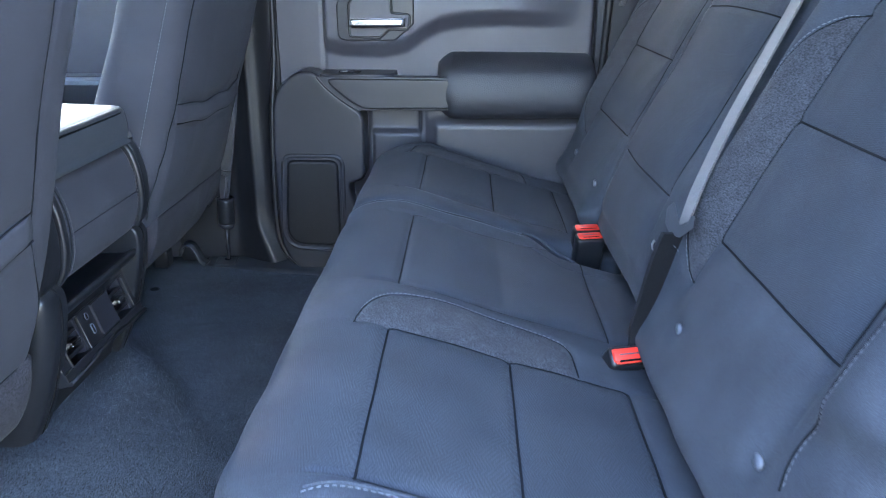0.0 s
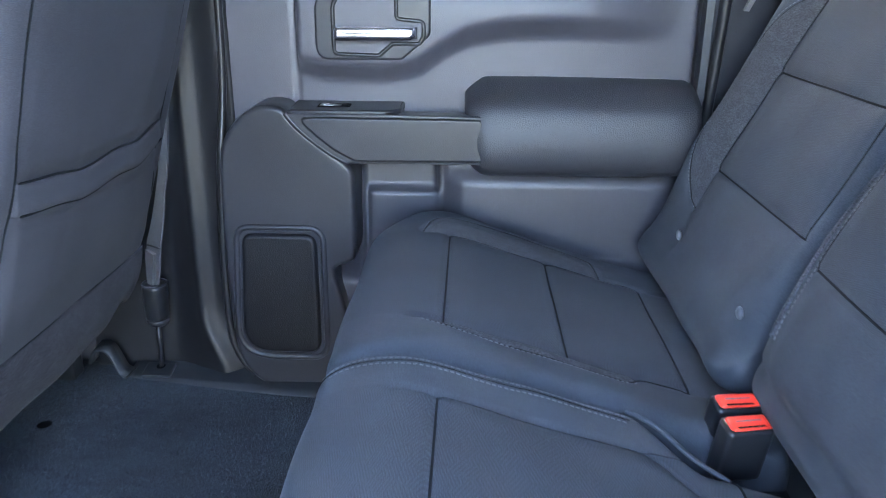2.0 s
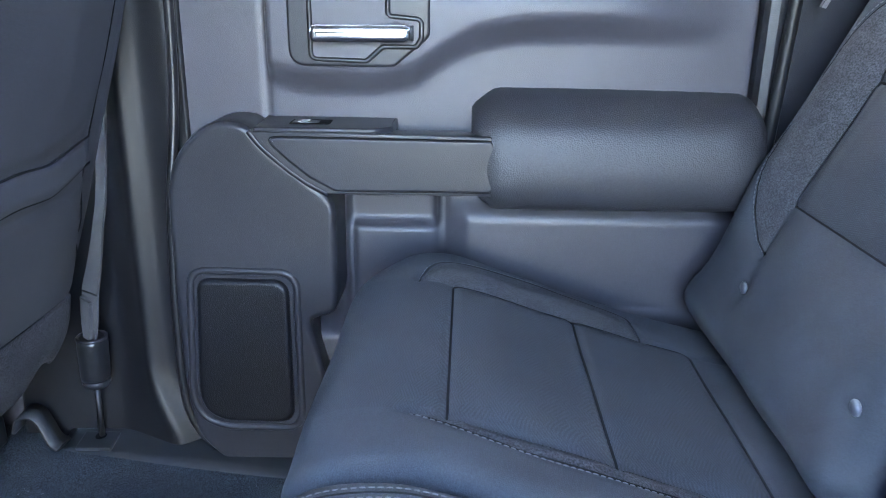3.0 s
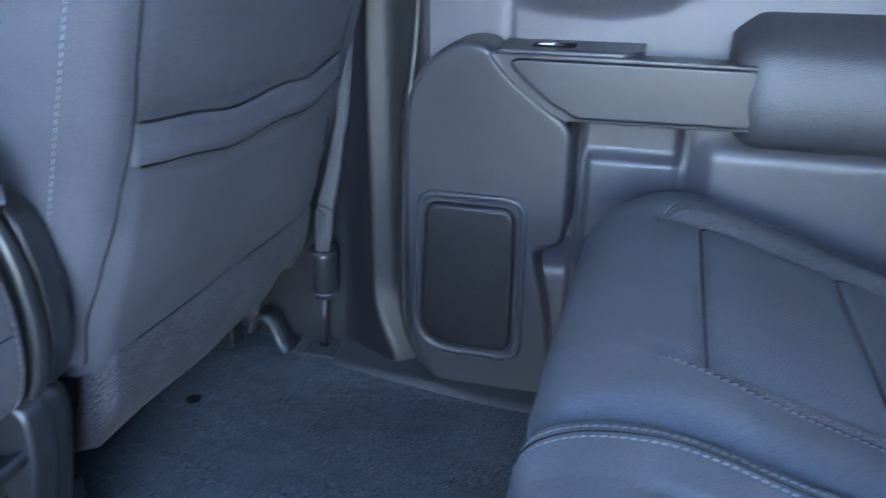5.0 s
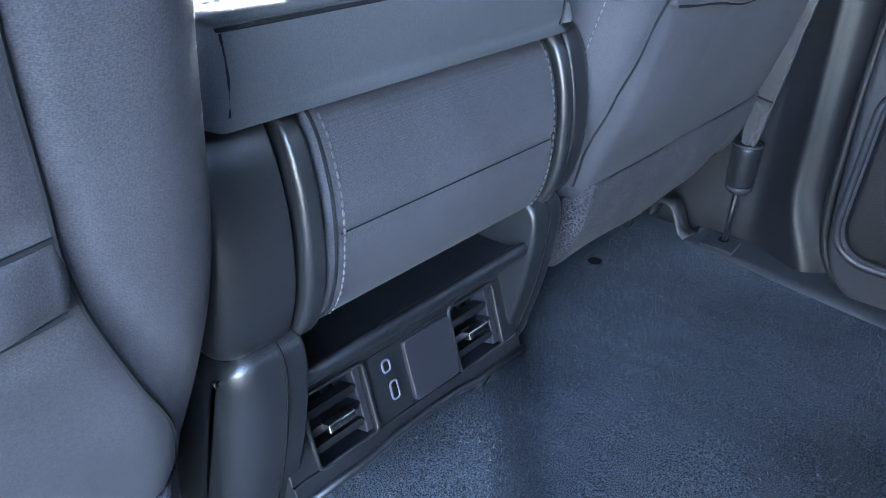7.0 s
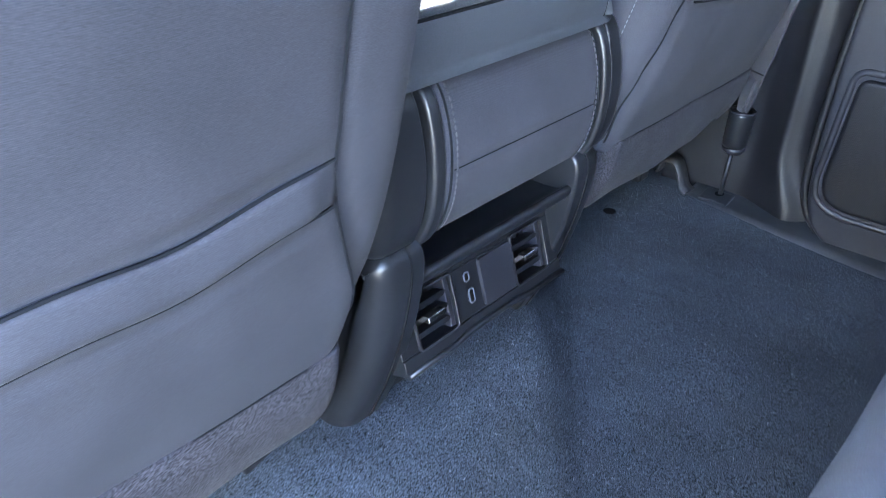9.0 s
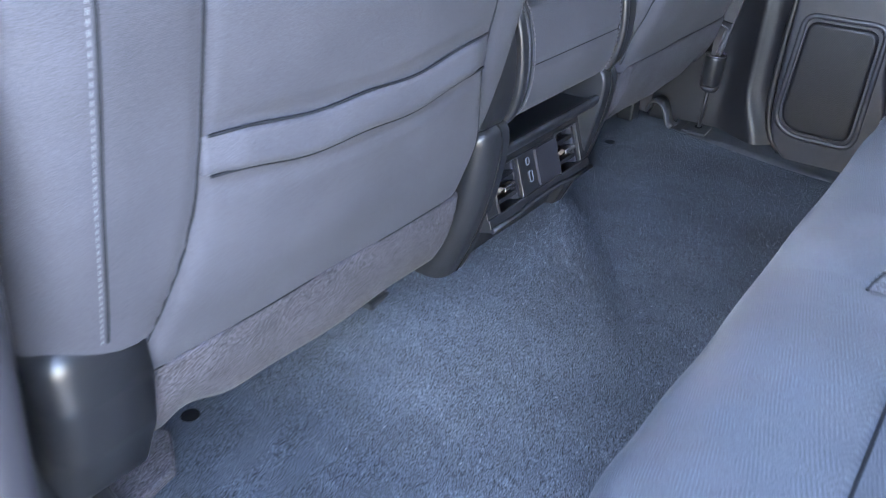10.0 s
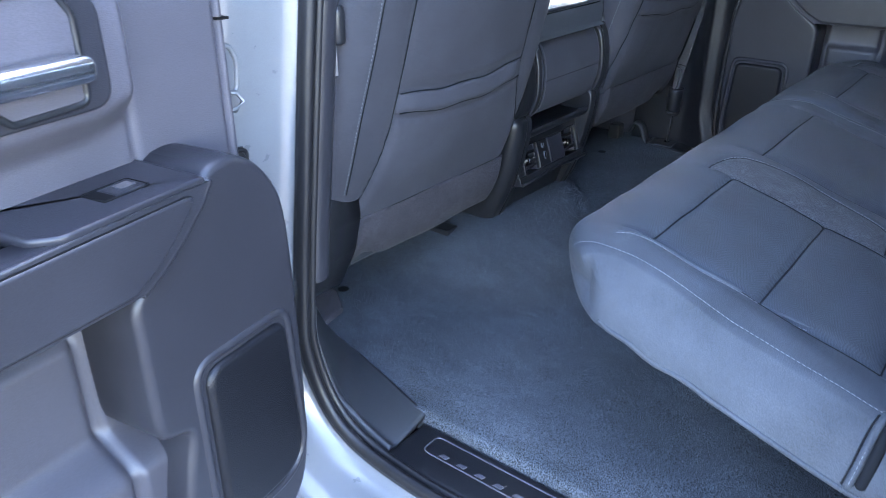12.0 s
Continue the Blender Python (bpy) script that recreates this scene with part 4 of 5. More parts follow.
def front_seat(label, flip, wide=0.0, at=(0, 0, 0)):
    th = thing("captain_chair", label, "car seat", "front seats", at=at)
    Y = (lambda y: 2 * YC - y) if flip else (lambda y: y)
    outer = [(0.594, 0.95), (0.590, 0.60), (0.595, 0.46), (0.585, 0.37), (0.562, 0.30), (0.543, 0.262)]
    inner = [(0.955 + wide, 0.95), (0.955 + wide, 0.60), (0.948 + wide, 0.46), (0.958 + wide, 0.36), (0.975 + wide * 0.8, 0.30), (0.998 + wide * 0.2, 0.25)]
    if not flip:
        inner = [(0.924, 0.95), (0.928, 0.60), (0.936, 0.50), (0.944, 0.44), (0.966, 0.375), (0.988, 0.32), (1.0, 0.262)]
    outer, inner = catmull(outer, 0.01), catmull(inner, 0.01)
    side = [(0.510, 0.95), (0.505, 0.7), (0.505, 0.5), (0.512, 0.32)]

    def disp(x, y, z, nx, nz):
        y = 2 * YC - y if flip else y
        f = smooth(0.3, 0.7, nx)
        o = np.zeros_like(x)
        for ln in (outer, inner):
            o -= 0.0035 * np.exp(-(seg_dist(y, z, ln) / 0.005) ** 2)
        a = np.interp(z, outer[::-1, 1], outer[::-1, 0])
        b = np.interp(z, inner[::-1, 1], inner[::-1, 0])
        pan = smooth(0.0, 0.02, y - a) * smooth(0.0, 0.02, b - y)
        sag = 0.012 * np.clip((y - a) * (b - y) / 0.032, 0, 1)
        o += pan * 0.004 * smooth(0.462, 0.440, z + sag)
        o -= pan * (0.004 * np.exp(-((z + sag - 0.476) / 0.011) ** 2) + 0.004 * np.exp(-((z + sag - 0.428) / 0.006) ** 2))
        o += 0.012 * np.clip((y - a) * (b - y) / 0.032, 0, 1) * smooth(0.24, 0.35, z)
        o -= 0.003 * np.exp(-((z - 0.243) / 0.004) ** 2)
        wr = 0.0012 * np.sin(23 * z + 7 * y + 2 * np.sin(8 * y)) * np.sin(13 * y - 9 * z)
        return o * f + wr

    ya, yb = sorted((Y(0.497 if flip else 0.470), Y(1.014 + wide * 0.4)))
    ra, rb = (0.045, 0.095) if flip else (0.075, 0.050)
    da, db = (0.045, 0.065) if flip else (0.045, 0.050)
    def swell(x, y, z):
        return x, y if flip else y + 0.020 * np.exp(-((z - 0.40) / 0.12) ** 2) * smooth(0.90, 1.0, y), z

    back = slab("seat_back", FB, ya, yb, ra, rb, disp, (SHELL,), None, 0.006, th, warp=swell, d0=da, d1=db, spine=[(-0.645, 0.29), (-0.54, 0.60), (-0.445, 0.95)])
    lay = snapper(back, (-0.95, 0, 0.31))
    for ln in (outer, inner):
        part("seam", tube([lay((float(fx(z)), Y(y), z), 0.0002) for y, z in ln if z < 0.9], 0.0014, 5), SEAM, th)
    # padded band along the mouth of the map pocket
    ya_, yb_ = float(np.interp(0.45, outer[::-1, 1], outer[::-1, 0])) + 0.001, float(np.interp(0.45, inner[::-1, 1], inner[::-1, 0])) - 0.001

    def band(U, W):
        y = ya_ + U * (yb_ - ya_)
        q = np.clip((y - ya_) * (yb_ - ya_ - (y - ya_)) / 0.032, 0, 1)
        z = 0.466 - 0.014 * q - 0.029 * W + 0.004 * smooth(0.0, 0.25, U) * (1 - W) + 0.002 * np.sin(U * 17)
        puff = 0.0062 * np.clip(1 - (2 * W - 1) ** 4, 0, 1) ** 0.5 * smooth(0.0, 0.09, U) * smooth(1.0, 0.91, U)
        return fx(z) + 0.012 * q + 0.0042 * smooth(0.1, 0.8, W) + puff * 0.95, np.vectorize(Y)(y), z - 0.3 * puff + 0.003 * (1 - W)

    sheet("pocket_band", np.linspace(0, 1, 70), np.linspace(0, 1, 18), band, SHELL, th, "padded upper edge of the map pocket", thick=(-0.012, 0, 0))
    us = np.linspace(0.01, 0.99, 60)
    for w, r in ((1.0, 0.0014), (0.0, 0.0014)):
        bx, by, bz = band(us, np.full(60, w))
        part("pocket_seam", tube(list(zip(bx + (0.0024 if w else 0.0006), by, bz)), r, 5), SEAM, th)
    sew([(float(fx(z)), Y(0.516), z) for z in np.linspace(0.31, 0.88, 140)], th, 0.0005, lay=lay)
    part("seam", tube([lay((float(fx(z)), Y(0.5205), z), 0.0002) for z in np.linspace(0.31, 0.88, 120)], 0.0012, 5), SEAM, th)
    if flip:
        sew([(float(fx(z)) - 0.040, Y(1.0145 + wide * 0.4), z) for z in np.linspace(0.30, 0.92, 120)], th, lay=snapper(back))

    # felt skirt below
    def skirt(U, W):
        y = 0.545 + U * (1.003 - 0.545)
        low = 0.142 + 0.02 * np.exp(-((U - 0.12) / 0.08) ** 2) * (U > 0.05) - 0.004 * np.sin(U * 3.1)
        z = 0.250 + W * (low - 0.250)
        x = -0.580 - 0.045 * W + 0.012 * np.sin(W * 2.6) + 0.002 * np.sin(U * 14)
        x = x - 0.03 * smooth(0.06, 0.0, U) - 0.02 * smooth(0.96, 1.0, U)
        return x, np.vectorize(Y)(y), z

    sheet("skirt", np.linspace(0, 1, 60), np.linspace(0, 1, 16), skirt, FELT, th, "grey felt skirt", thick=(-0.006, 0, 0.001))
    part("skirt_seam", tube([lay((float(fx(0.250)), Y(0.545 + u * 0.458), 0.250), 0.0003) for u in np.linspace(0.02, 0.97, 60)], 0.0012, 5), SEAM, th)
    mid_y = (ya + yb) / 2
    # Headrest out of view, added to block windscreen light from the bench backs.
    HR = [(-0.372, 1.085), (-0.362, 1.13), (-0.372, 1.18), (-0.41, 1.20), (-0.455, 1.19), (-0.478, 1.14), (-0.462, 1.09), (-0.42, 1.07)]
    slab("unseen_headrest", HR, mid_y - 0.135, mid_y + 0.135, 0.03, 0.03, mats=(SHELL,), step=0.012, parent=th)
    for dy in (-0.07, 0.07):
        part("unseen_headrest_post", tube([(-0.425, mid_y + dy, 1.00), (-0.42, mid_y + dy, 1.09)], 0.006, 10), CHROME, th, "", True)
    part("seat_base", box((-1.12, ya + (0.0 if flip else 0.02), 0.06), (-0.72, yb + (0.0 if flip else 0.02), 0.34), 0.03, 3), CLOTH, th)
    for y in (0.962,):
        part("seat_rail", box((-1.05, Y(y) - 0.02, 0.0), (-0.69, Y(y) + 0.02, 0.06), 0.004), PLASTIC2, th)
        part("rail_foot", box((-0.715, Y(y) - 0.012, 0.0), (-0.684, Y(y) + 0.018, 0.032), 0.004), PLASTIC2, th)
    if flip:
        return th
    # recliner cover on the outer side
    rc = rounded([(-0.74, 0.08), (-0.630, 0.105), (-0.584, 0.195), (-0.567, 0.262), (-0.572, 0.318), (-0.74, 0.318)], [0.03, 0.06, 0.05, 0.035, 0.035, 0.03], 8)
    part("recliner_cover", prism(rc, (0, 0.088), lambda a, b, d: (a, Y(0.552 - d), b), 0.028, 7), PLASTIC, th, "satin black plastic recliner cover", True)
    return th


front_seat("dark blue-grey cloth front seat with a map pocket, behind the wheel", False)
front_seat("dark blue-grey cloth front seat with a map pocket, passenger side", True, 0.045, (-0.009, 0, 0.043))

# ---- folded middle seat and rear console ----
mid = thing("center_armrest", "folded middle front seat with a padded vinyl lid", "armrest")
LID = [(-0.590, 0.464), (-0.578, 0.471), (-0.5745, 0.494), (-0.5775, 0.516), (-0.587, 0.5265), (-0.620, 0.5295), (-0.80, 0.534), (-1.05, 0.530), (-1.07, 0.51), (-1.05, 0.475), (-0.80, 0.464)]
slab("lid", LID, 1.040, 1.390, 0.016, 0.022, mats=(VINYL,), step=0.01, parent=mid, label="light-catching padded grey vinyl lid")
for y in (1.062, 1.372):
    part("seam", tube([(-0.586, y, 0.467), (-0.5775, y, 0.472), (-0.5742, y, 0.494), (-0.5770, y, 0.516)], 0.0008, 5), SEAM, mid)
ring = [(-0.588, 1.052, 0.5225), (-0.5815, 1.062, 0.5225), (-0.5810, 1.09, 0.5225), (-0.5810, 1.34, 0.5225), (-0.583, 1.366, 0.5225), (-0.592, 1.380, 0.5225)]
part("piping", tube(ring, 0.0042, 8), VINYL, mid, "", True)
part("seam", tube([(x + 0.0032, y, z - 0.0052) for x, y, z in ring], 0.0016, 5), SEAM, mid)
sew([(-0.5925, y, 0.5285) for y in np.linspace(1.064, 1.366, 60)], mid)
DRUM = [(-0.625, 0.470), (-0.590, 0.455), (-0.575, 0.42), (-0.571, 0.38), (-0.576, 0.34), (-0.592, 0.308), (-0.625, 0.293), (-0.70, 0.30), (-0.74, 0.38), (-0.70, 0.46)]


def drum_disp(x, y, z, nx, nz):
    return (-0.0025 * np.exp(-((z - 0.378) / 0.0035) ** 2)) * smooth(0.3, 0.6, nx)


slab("hinge_roll", DRUM, 1.118, 1.372, 0.010, 0.010, drum_disp, (SHELL,), None, 0.005, mid)
CAP = [(a, max(b, 0.306) + (0.004 if b > 0.45 else 0)) for a, b in DRUM]
for ya, yb, ra, rb in ((1.034, 1.0915, 0.026, 0.003), (1.3965, 1.428, 0.003, 0.014)):
    slab("hinge_cap", CAP, ya, yb, ra, rb, mats=(PLASTIC,), step=0.006, parent=mid, label="black plastic hinge cover", d0=0.022 if ra > 0.01 else None)
CORE = [(-0.66 + (a + 0.66) * 0.86, 0.383 + (b - 0.383) * 0.86) for a, b in DRUM]
slab("hinge_core", CORE, 1.080, 1.404, 0.004, 0.004, mats=(DARK,), step=0.008, parent=mid)
CAP2 = [(a + (0.004 if a > -0.66 else -0.002), b + (0.002 if b > 0.38 else -0.003)) for a, b in DRUM]
for ya, yb in ((1.0975, 1.113), (1.377, 1.3905)):
    slab("hinge_ring", CAP2, ya, yb, 0.005, 0.004, mats=(PLASTIC,), step=0.006, parent=mid)
for yy in (1.130, 1.364):
    sew([(a + 0.0012, yy, b) for a, b in catmull(DRUM[:7], 0.006)], mid, 0.0010, dark=True)
    part("seam", tube([(a - 0.0004, yy - 0.006 if yy < 1.2 else yy + 0.004, b) for a, b in catmull(DRUM[:7], 0.006)], 0.0013, 5), SEAM, mid)

part("seam", tube([(-0.5713, y, 0.378) for y in np.linspace(1.128, 1.362, 12)], 0.0006, 5), SEAM, mid)
part("seat_base", box((-1.12, 1.02, 0.0), (-0.74, 1.44, 0.465), 0.02, 3), CLOTH, mid)
con = thing("rear_console", "black plastic rear console with two air vents and sockets", "console")
CP = [(-0.74, 0.268), (-0.66, 0.262), (-0.615, 0.262), (-0.600, 0.266), (-0.592, 0.272), (-0.587, 0.270), (-0.587, 0.262), (-0.593, 0.254), (-0.602, 0.247), (-0.632, 0.236), (-0.648, 0.220), (-0.644, 0.17), (-0.634, 0.150), (-0.640, 0.135), (-0.66, 0.07), (-0.69, 0.0), (-0.80, -0.02), (-0.86, 0.1)]
slab("console_body", CP, 1.085, 1.375, 0.004, 0.004, mats=(PLASTIC,), step=0.008, parent=con)
WP = [(-0.72, 0.30), (-0.62, 0.312), (-0.590, 0.310), (-0.580, 0.292), (-0.584, 0.25), (-0.598, 0.19), (-0.622, 0.12), (-0.66, 0.04), (-0.70, -0.02), (-0.80, -0.02), (-0.84, 0.15)]
for ya, yb, ra, rb in ((1.040, 1.101, 0.026, 0.005), (1.362, 1.420, 0.005, 0.024)):
    slab("console_wing", WP, ya, yb, ra, rb, mats=(PLASTIC,), step=0.008, parent=con)
for y in (1.080, 1.384):
    part("wing_seam", tube([(a + 0.0006, y, b) for a, b in catmull(WP[1:9], 0.01)], 0.0012, 5), DARK, con)


def face(s, y, up, out=0.0):
    """A place on the sloping vent panel: up from its lower edge, out from it."""
    return (-0.602 - 0.0145 * up / 0.048 + out, y, 0.168 + up + out * 0.3)


def plate(name, y0, y1, u0, u1, d0, d1, material, label="", r=0.0, bevel=0.0015):
    o = [(y0, u0), (y1, u0), (y1, u1), (y0, u1)]
    return part(name, prism(rounded(o, r, 4) if r else o, (d0, d1), lambda a, b, d: face(0, a, b, d), bevel), material, con, label)


# the panel round the two vents
plate("face_plate", 1.088, 1.372, 0.054, 0.074, -0.03, 0.0, PLASTIC2)
plate("face_plate", 1.088, 1.372, -0.024, -0.006, -0.03, 0.002, PLASTIC2)
plate("face_plate", 1.088, 1.116, -0.006, 0.054, -0.03, 0.0, PLASTIC)
plate("face_plate", 1.178, 1.286, -0.006, 0.054, -0.03, 0.0, PLASTIC2)
plate("face_plate", 1.348, 1.372, -0.006, 0.054, -0.03, 0.0, PLASTIC)
lip = [(1.088, -0.022), (1.16, -0.022), (1.19, -0.018), (1.225, -0.018), (1.27, -0.018), (1.30, -0.022), (1.372, -0.022)]
part("lower_lip", tube([face(0, a, b, 0.004) for a, b in lip], 0.004, 8), PLASTIC, con, "", True)
for ya in (1.116, 1.286):
    fr = rounded([(ya - 0.001, -0.007), (ya + 0.063, -0.007), (ya + 0.063, 0.055), (ya - 0.001, 0.055)], 0.006, 4)
    part("vent_frame", tube([face(0, a, b, 0.001) for a, b in fr], 0.0022, 6, True), PLASTIC, con, "", True)
    for k in range(3):
        plate("vent_slat", ya, ya + 0.054, 0.007 + 0.015 * k, 0.009 + 0.015 * k, -0.018, -0.001, PLASTIC)
    for k in range(4):
        plate("vent_vane", ya + 0.008 + 0.013 * k, ya + 0.0095 + 0.013 * k, -0.004, 0.052, -0.030, -0.020, PLASTIC2)
    plate("vent_tab", ya + 0.013, ya + 0.041, 0.0195, 0.0265, -0.004, 0.008, CHROME, "chrome thumb tab")
    plate("vent_side", ya + 0.054, ya + 0.0615, -0.005, 0.053, -0.02, -0.003, TRIM2, "grey vent cheek")
cv = rounded([(1.224, -0.004), (1.282, -0.004), (1.282, 0.052), (1.224, 0.052)], 0.005, 4)
part("socket_cover", prism(cv, (-0.004, 0.004), lambda a, b, d: face(0, a, b, d), 0.0012), TRIM2, con, "blank dark grey socket cover")
for lo, hi, y in ((0.036, 0.046, 1.2010), (0.010, 0.026, 1.2040)):
    us = rounded([(y - 0.004, lo), (y + 0.004, lo), (y + 0.004, hi), (y - 0.004, hi)], 0.0035, 4)
    part("usb_socket", tube([face(0, a, b, 0.003) for a, b in us], 0.0010, 6, True), BUTTON, con, "small metal-edged charging socket")
    part("usb_core", prism([(a, b) for a, b in us], (-0.002, 0.003), lambda a, b, d: face(0, a, b, d)), DARK, con)

# wire loop on the console's side
part("tether_loop", tube(catmull([(-0.634, 1.416, 0.146), (-0.632, 1.427, 0.146), (-0.630, 1.431, 0.138), (-0.632, 1.430, 0.124), (-0.636, 1.426, 0.117), (-0.638, 1.416, 0.117)], 0.004), 0.0022, 8), STEEL, con, "small bent wire loop", True)

# ---- rear doors ----
HX, HY, SWING = -0.58, 0.32, 80.0       # near door: hinge and opening angle


def rear_door(name, label, T, root):
    """T(u, w, z) places a point: u along the closed door, w inward from the trim's face, z up."""
    th = root
    tagged(th, label, "car door", "rear doors")

    def TP(a, b, d):
        return T(a, d, b)

    def up_w(U, Z):
        # proud field round the pull and along the top, rolling off below
        edge = np.interp(U, [-0.345, -0.30, -0.20, -0.14, -0.10, -0.06, 0.0, 0.10, 0.20, 0.33], [0.575, 0.563, 0.560, 0.572, 0.600, 0.622, 0.634, 0.637, 0.634, 0.628])
        proud = smooth(-0.022, 0.022, Z - edge) * 0.030 * smooth(0.30, 0.12, U) * smooth(-0.349, -0.335, U)
        w = proud + 0.018 * smooth(0.405, 0.365, Z) * smooth(-0.096, -0.06, U)
        w = w - 0.02 * smooth(-0.245, -0.235, U) * smooth(-0.10, -0.115, U) * smooth(0.45, 0.41, Z)
        w = w + 0.016 * smooth(0.362, 0.345, Z) * smooth(-0.245, -0.225, U) * smooth(-0.10, -0.115, U)
        w = w + 0.05 * smooth(0.24, 0.19, Z) * smooth(-0.30, -0.29, U) * smooth(0.3, 0.2, U)
        w = w - 0.03 * smooth(0.65, 0.80, Z)
        w = w - 0.05 * smooth(0.315, 0.335, U) - 0.02 * smooth(-0.494, -0.502, U) - 0.006 * np.exp(-((U + 0.484) / 0.003) ** 2) * (Z > 0.45) - 0.005 * np.exp(-((U + 0.097) / 0.003) ** 2) * (Z < 0.46)
        w = w - 0.004 * np.exp(-((U + 0.348) / 0.004) ** 2) * (Z > 0.5)
        return w

    def panel(U, Z):
        w = up_w(U, Z)
        X, Y, Zz = np.vectorize(lambda a, b, c: T(a, b, c))(U, w, Z)
        return X, Y, Zz

    d = Vector(T(0, -0.035, 0)) - Vector(T(0, 0, 0))
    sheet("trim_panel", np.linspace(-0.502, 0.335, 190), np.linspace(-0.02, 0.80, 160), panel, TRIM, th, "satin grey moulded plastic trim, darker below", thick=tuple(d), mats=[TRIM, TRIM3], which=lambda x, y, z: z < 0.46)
    # front lower block with the loudspeaker
    ol = catmull([(-0.445, 0.022), (-0.405, -0.008), (-0.34, -0.020), (-0.27, -0.020), (-0.254, -0.005), (-0.254, 0.06), (-0.262, 0.13), (-0.272, 0.18), (-0.283, 0.222), (-0.280, 0.236), (-0.252, 0.247), (-0.245, 0.262), (-0.244, 0.30), (-0.244, 0.36), (-0.246, 0.408), (-0.272, 0.434), (-0.310, 0.462), (-0.340, 0.490), (-0.356, 0.510), (-0.375, 0.516), (-0.402, 0.514), (-0.432, 0.496), (-0.458, 0.462), (-0.470, 0.42), (-0.474, 0.34), (-0.475, 0.22), (-0.472, 0.11), (-0.463, 0.055)], 0.012, True)
    part("lower_block", prism(ol, (-0.03, 0.087), TP, 0.009, 5), TRIM2, th, "dark textured plastic block", True)
    sp = rounded([(-0.466, 0.060), (-0.302, 0.060), (-0.301, 0.308), (-0.450, 0.308)], [0.062, 0.030, 0.028, 0.026], 10)
    ring = lambda kx, kz: [(-0.383 + (a + 0.383) * kx, 0.184 + (b - 0.184) * kz) for a, b in sp]
    part("speaker_rim", tube([T(a, 0.0840, b) for a, b in sp], 0.0065, 10, True), TRIM2, th, "raised black plastic rim", True)
    part("speaker_surround", prism(ring(0.955, 0.972), (0.070, 0.0856), TP, 0.001), PLASTIC2, th, "", True)
    part("speaker_grille", prism(ring(0.875, 0.915), (0.078, 0.0945), TP, 0.0085, 6), GRILLE, th, "black perforated loudspeaker grille", True)
    # ledge with the window switch
    lg = rounded([(-0.352, -0.02), (-0.346, 0.0955), (-0.186, 0.0955), (-0.165, 0.075), (-0.165, -0.02)], [0.001, 0.004, 0.022, 0.022, 0.001], 5)
    part("switch_ledge", prism(lg, (0.500, 0.5115), lambda a, b, dd: T(a, b, dd), 0.003, 3), TRIM2, th, "", True)
    well = rounded([(-0.304, 0.034), (-0.304, 0.066), (-0.252, 0.066), (-0.252, 0.034)], 0.003, 3)
    part("switch_well", tube([T(a, b, 0.5117) for a, b in well], 0.0012, 5, True), DARK, th)
    part("window_switch", prism(rounded([(-0.302, 0.036), (-0.302, 0.064), (-0.268, 0.064), (-0.268, 0.036)], 0.003, 3), (0.505, 0.5135), lambda a, b, dd: T(a, b, dd - 0.10 * max(0, a + 0.285)), 0.002), TRIM2, th, "grey window switch with a pale mark")
    part("switch_gap", prism([(-0.267, 0.036), (-0.267, 0.064), (-0.254, 0.064), (-0.254, 0.036)], (0.505, 0.5121), lambda a, b, dd: T(a, b, dd)), DARK, th)
    part("switch_mark", prism([(-0.296, 0.043), (-0.296, 0.057), (-0.279, 0.057), (-0.279, 0.043)], (0.512, 0.5140), lambda a, b, dd: T(a, b, dd)), CHROME, th)
    # pull grip
    band = [(-0.350, 0.5060), (-0.029, 0.5035), (-0.029, 0.425), (-0.250, 0.424), (-0.278, 0.439), (-0.308, 0.461), (-0.336, 0.486)]
    part("grip_surround", prism(band, (0.058, 0.0975), TP, 0.002, 3), TRIM2, th, "", True)
    pg = rounded([(-0.334, 0.5000), (-0.0325, 0.4985), (-0.0325, 0.4300), (-0.240, 0.4290), (-0.272, 0.4460), (-0.300, 0.4680)], [0.010, 0.008, 0.008, 0.012, 0.02, 0.02], 6)
    part("pull_grip", prism(pg, (0.058, 0.1010), TP, 0.0030, 4), TRIM2, th, "smooth dark pull grip", True)
    part("grip_groove", tube([T(a, 0.0976, b) for a, b in pg], 0.0013, 6, True), DARK, th)
    part("grip_line", tube([T(-0.345 + 0.312 * k / 20, 0.0945, 0.5042 - 0.002 * k / 20) for k in range(21)], 0.0020, 8), TRIM2, th, "", True)
    # Near-black sheet low in the pull pocket: its shade, put in as colour.
    part("pull_pocket_shade", prism([(-0.240, 0.0), (-0.240, 0.060), (-0.034, 0.060), (-0.034, 0.0)], (0.427, 0.436), lambda a, b, dd: T(a, b, dd)), DARK, th)
    bead = catmull([(-0.352, 0.506), (-0.336, 0.486), (-0.308, 0.461), (-0.278, 0.439), (-0.250, 0.424)], 0.006)
    part("grip_bead", tube([T(a, 0.0925, b) for a, b in bead], 0.0052, 10), TRIM2, th, "", True)
    # padded armrest
    AR = [(-0.02, 0.398), (0.050, 0.399), (0.080, 0.404), (0.096, 0.416), (0.104, 0.434), (0.107, 0.456), (0.1055, 0.482), (0.1005, 0.505), (0.092, 0.521), (0.076, 0.533), (0.05, 0.544), (0.02, 0.553), (-0.02, 0.559)]
    ar = catmull(AR, 0.006)
    us = [-0.061, -0.056, -0.044, -0.032, -0.022, -0.012, 0.0, 0.06, 0.12, 0.20, 0.27, 0.305, 0.318]
    sc = [0.66, 0.74, 0.87, 0.975, 1.0, 1.0, 1.0, 1.0, 0.995, 0.985, 0.97, 0.955, 0.89]
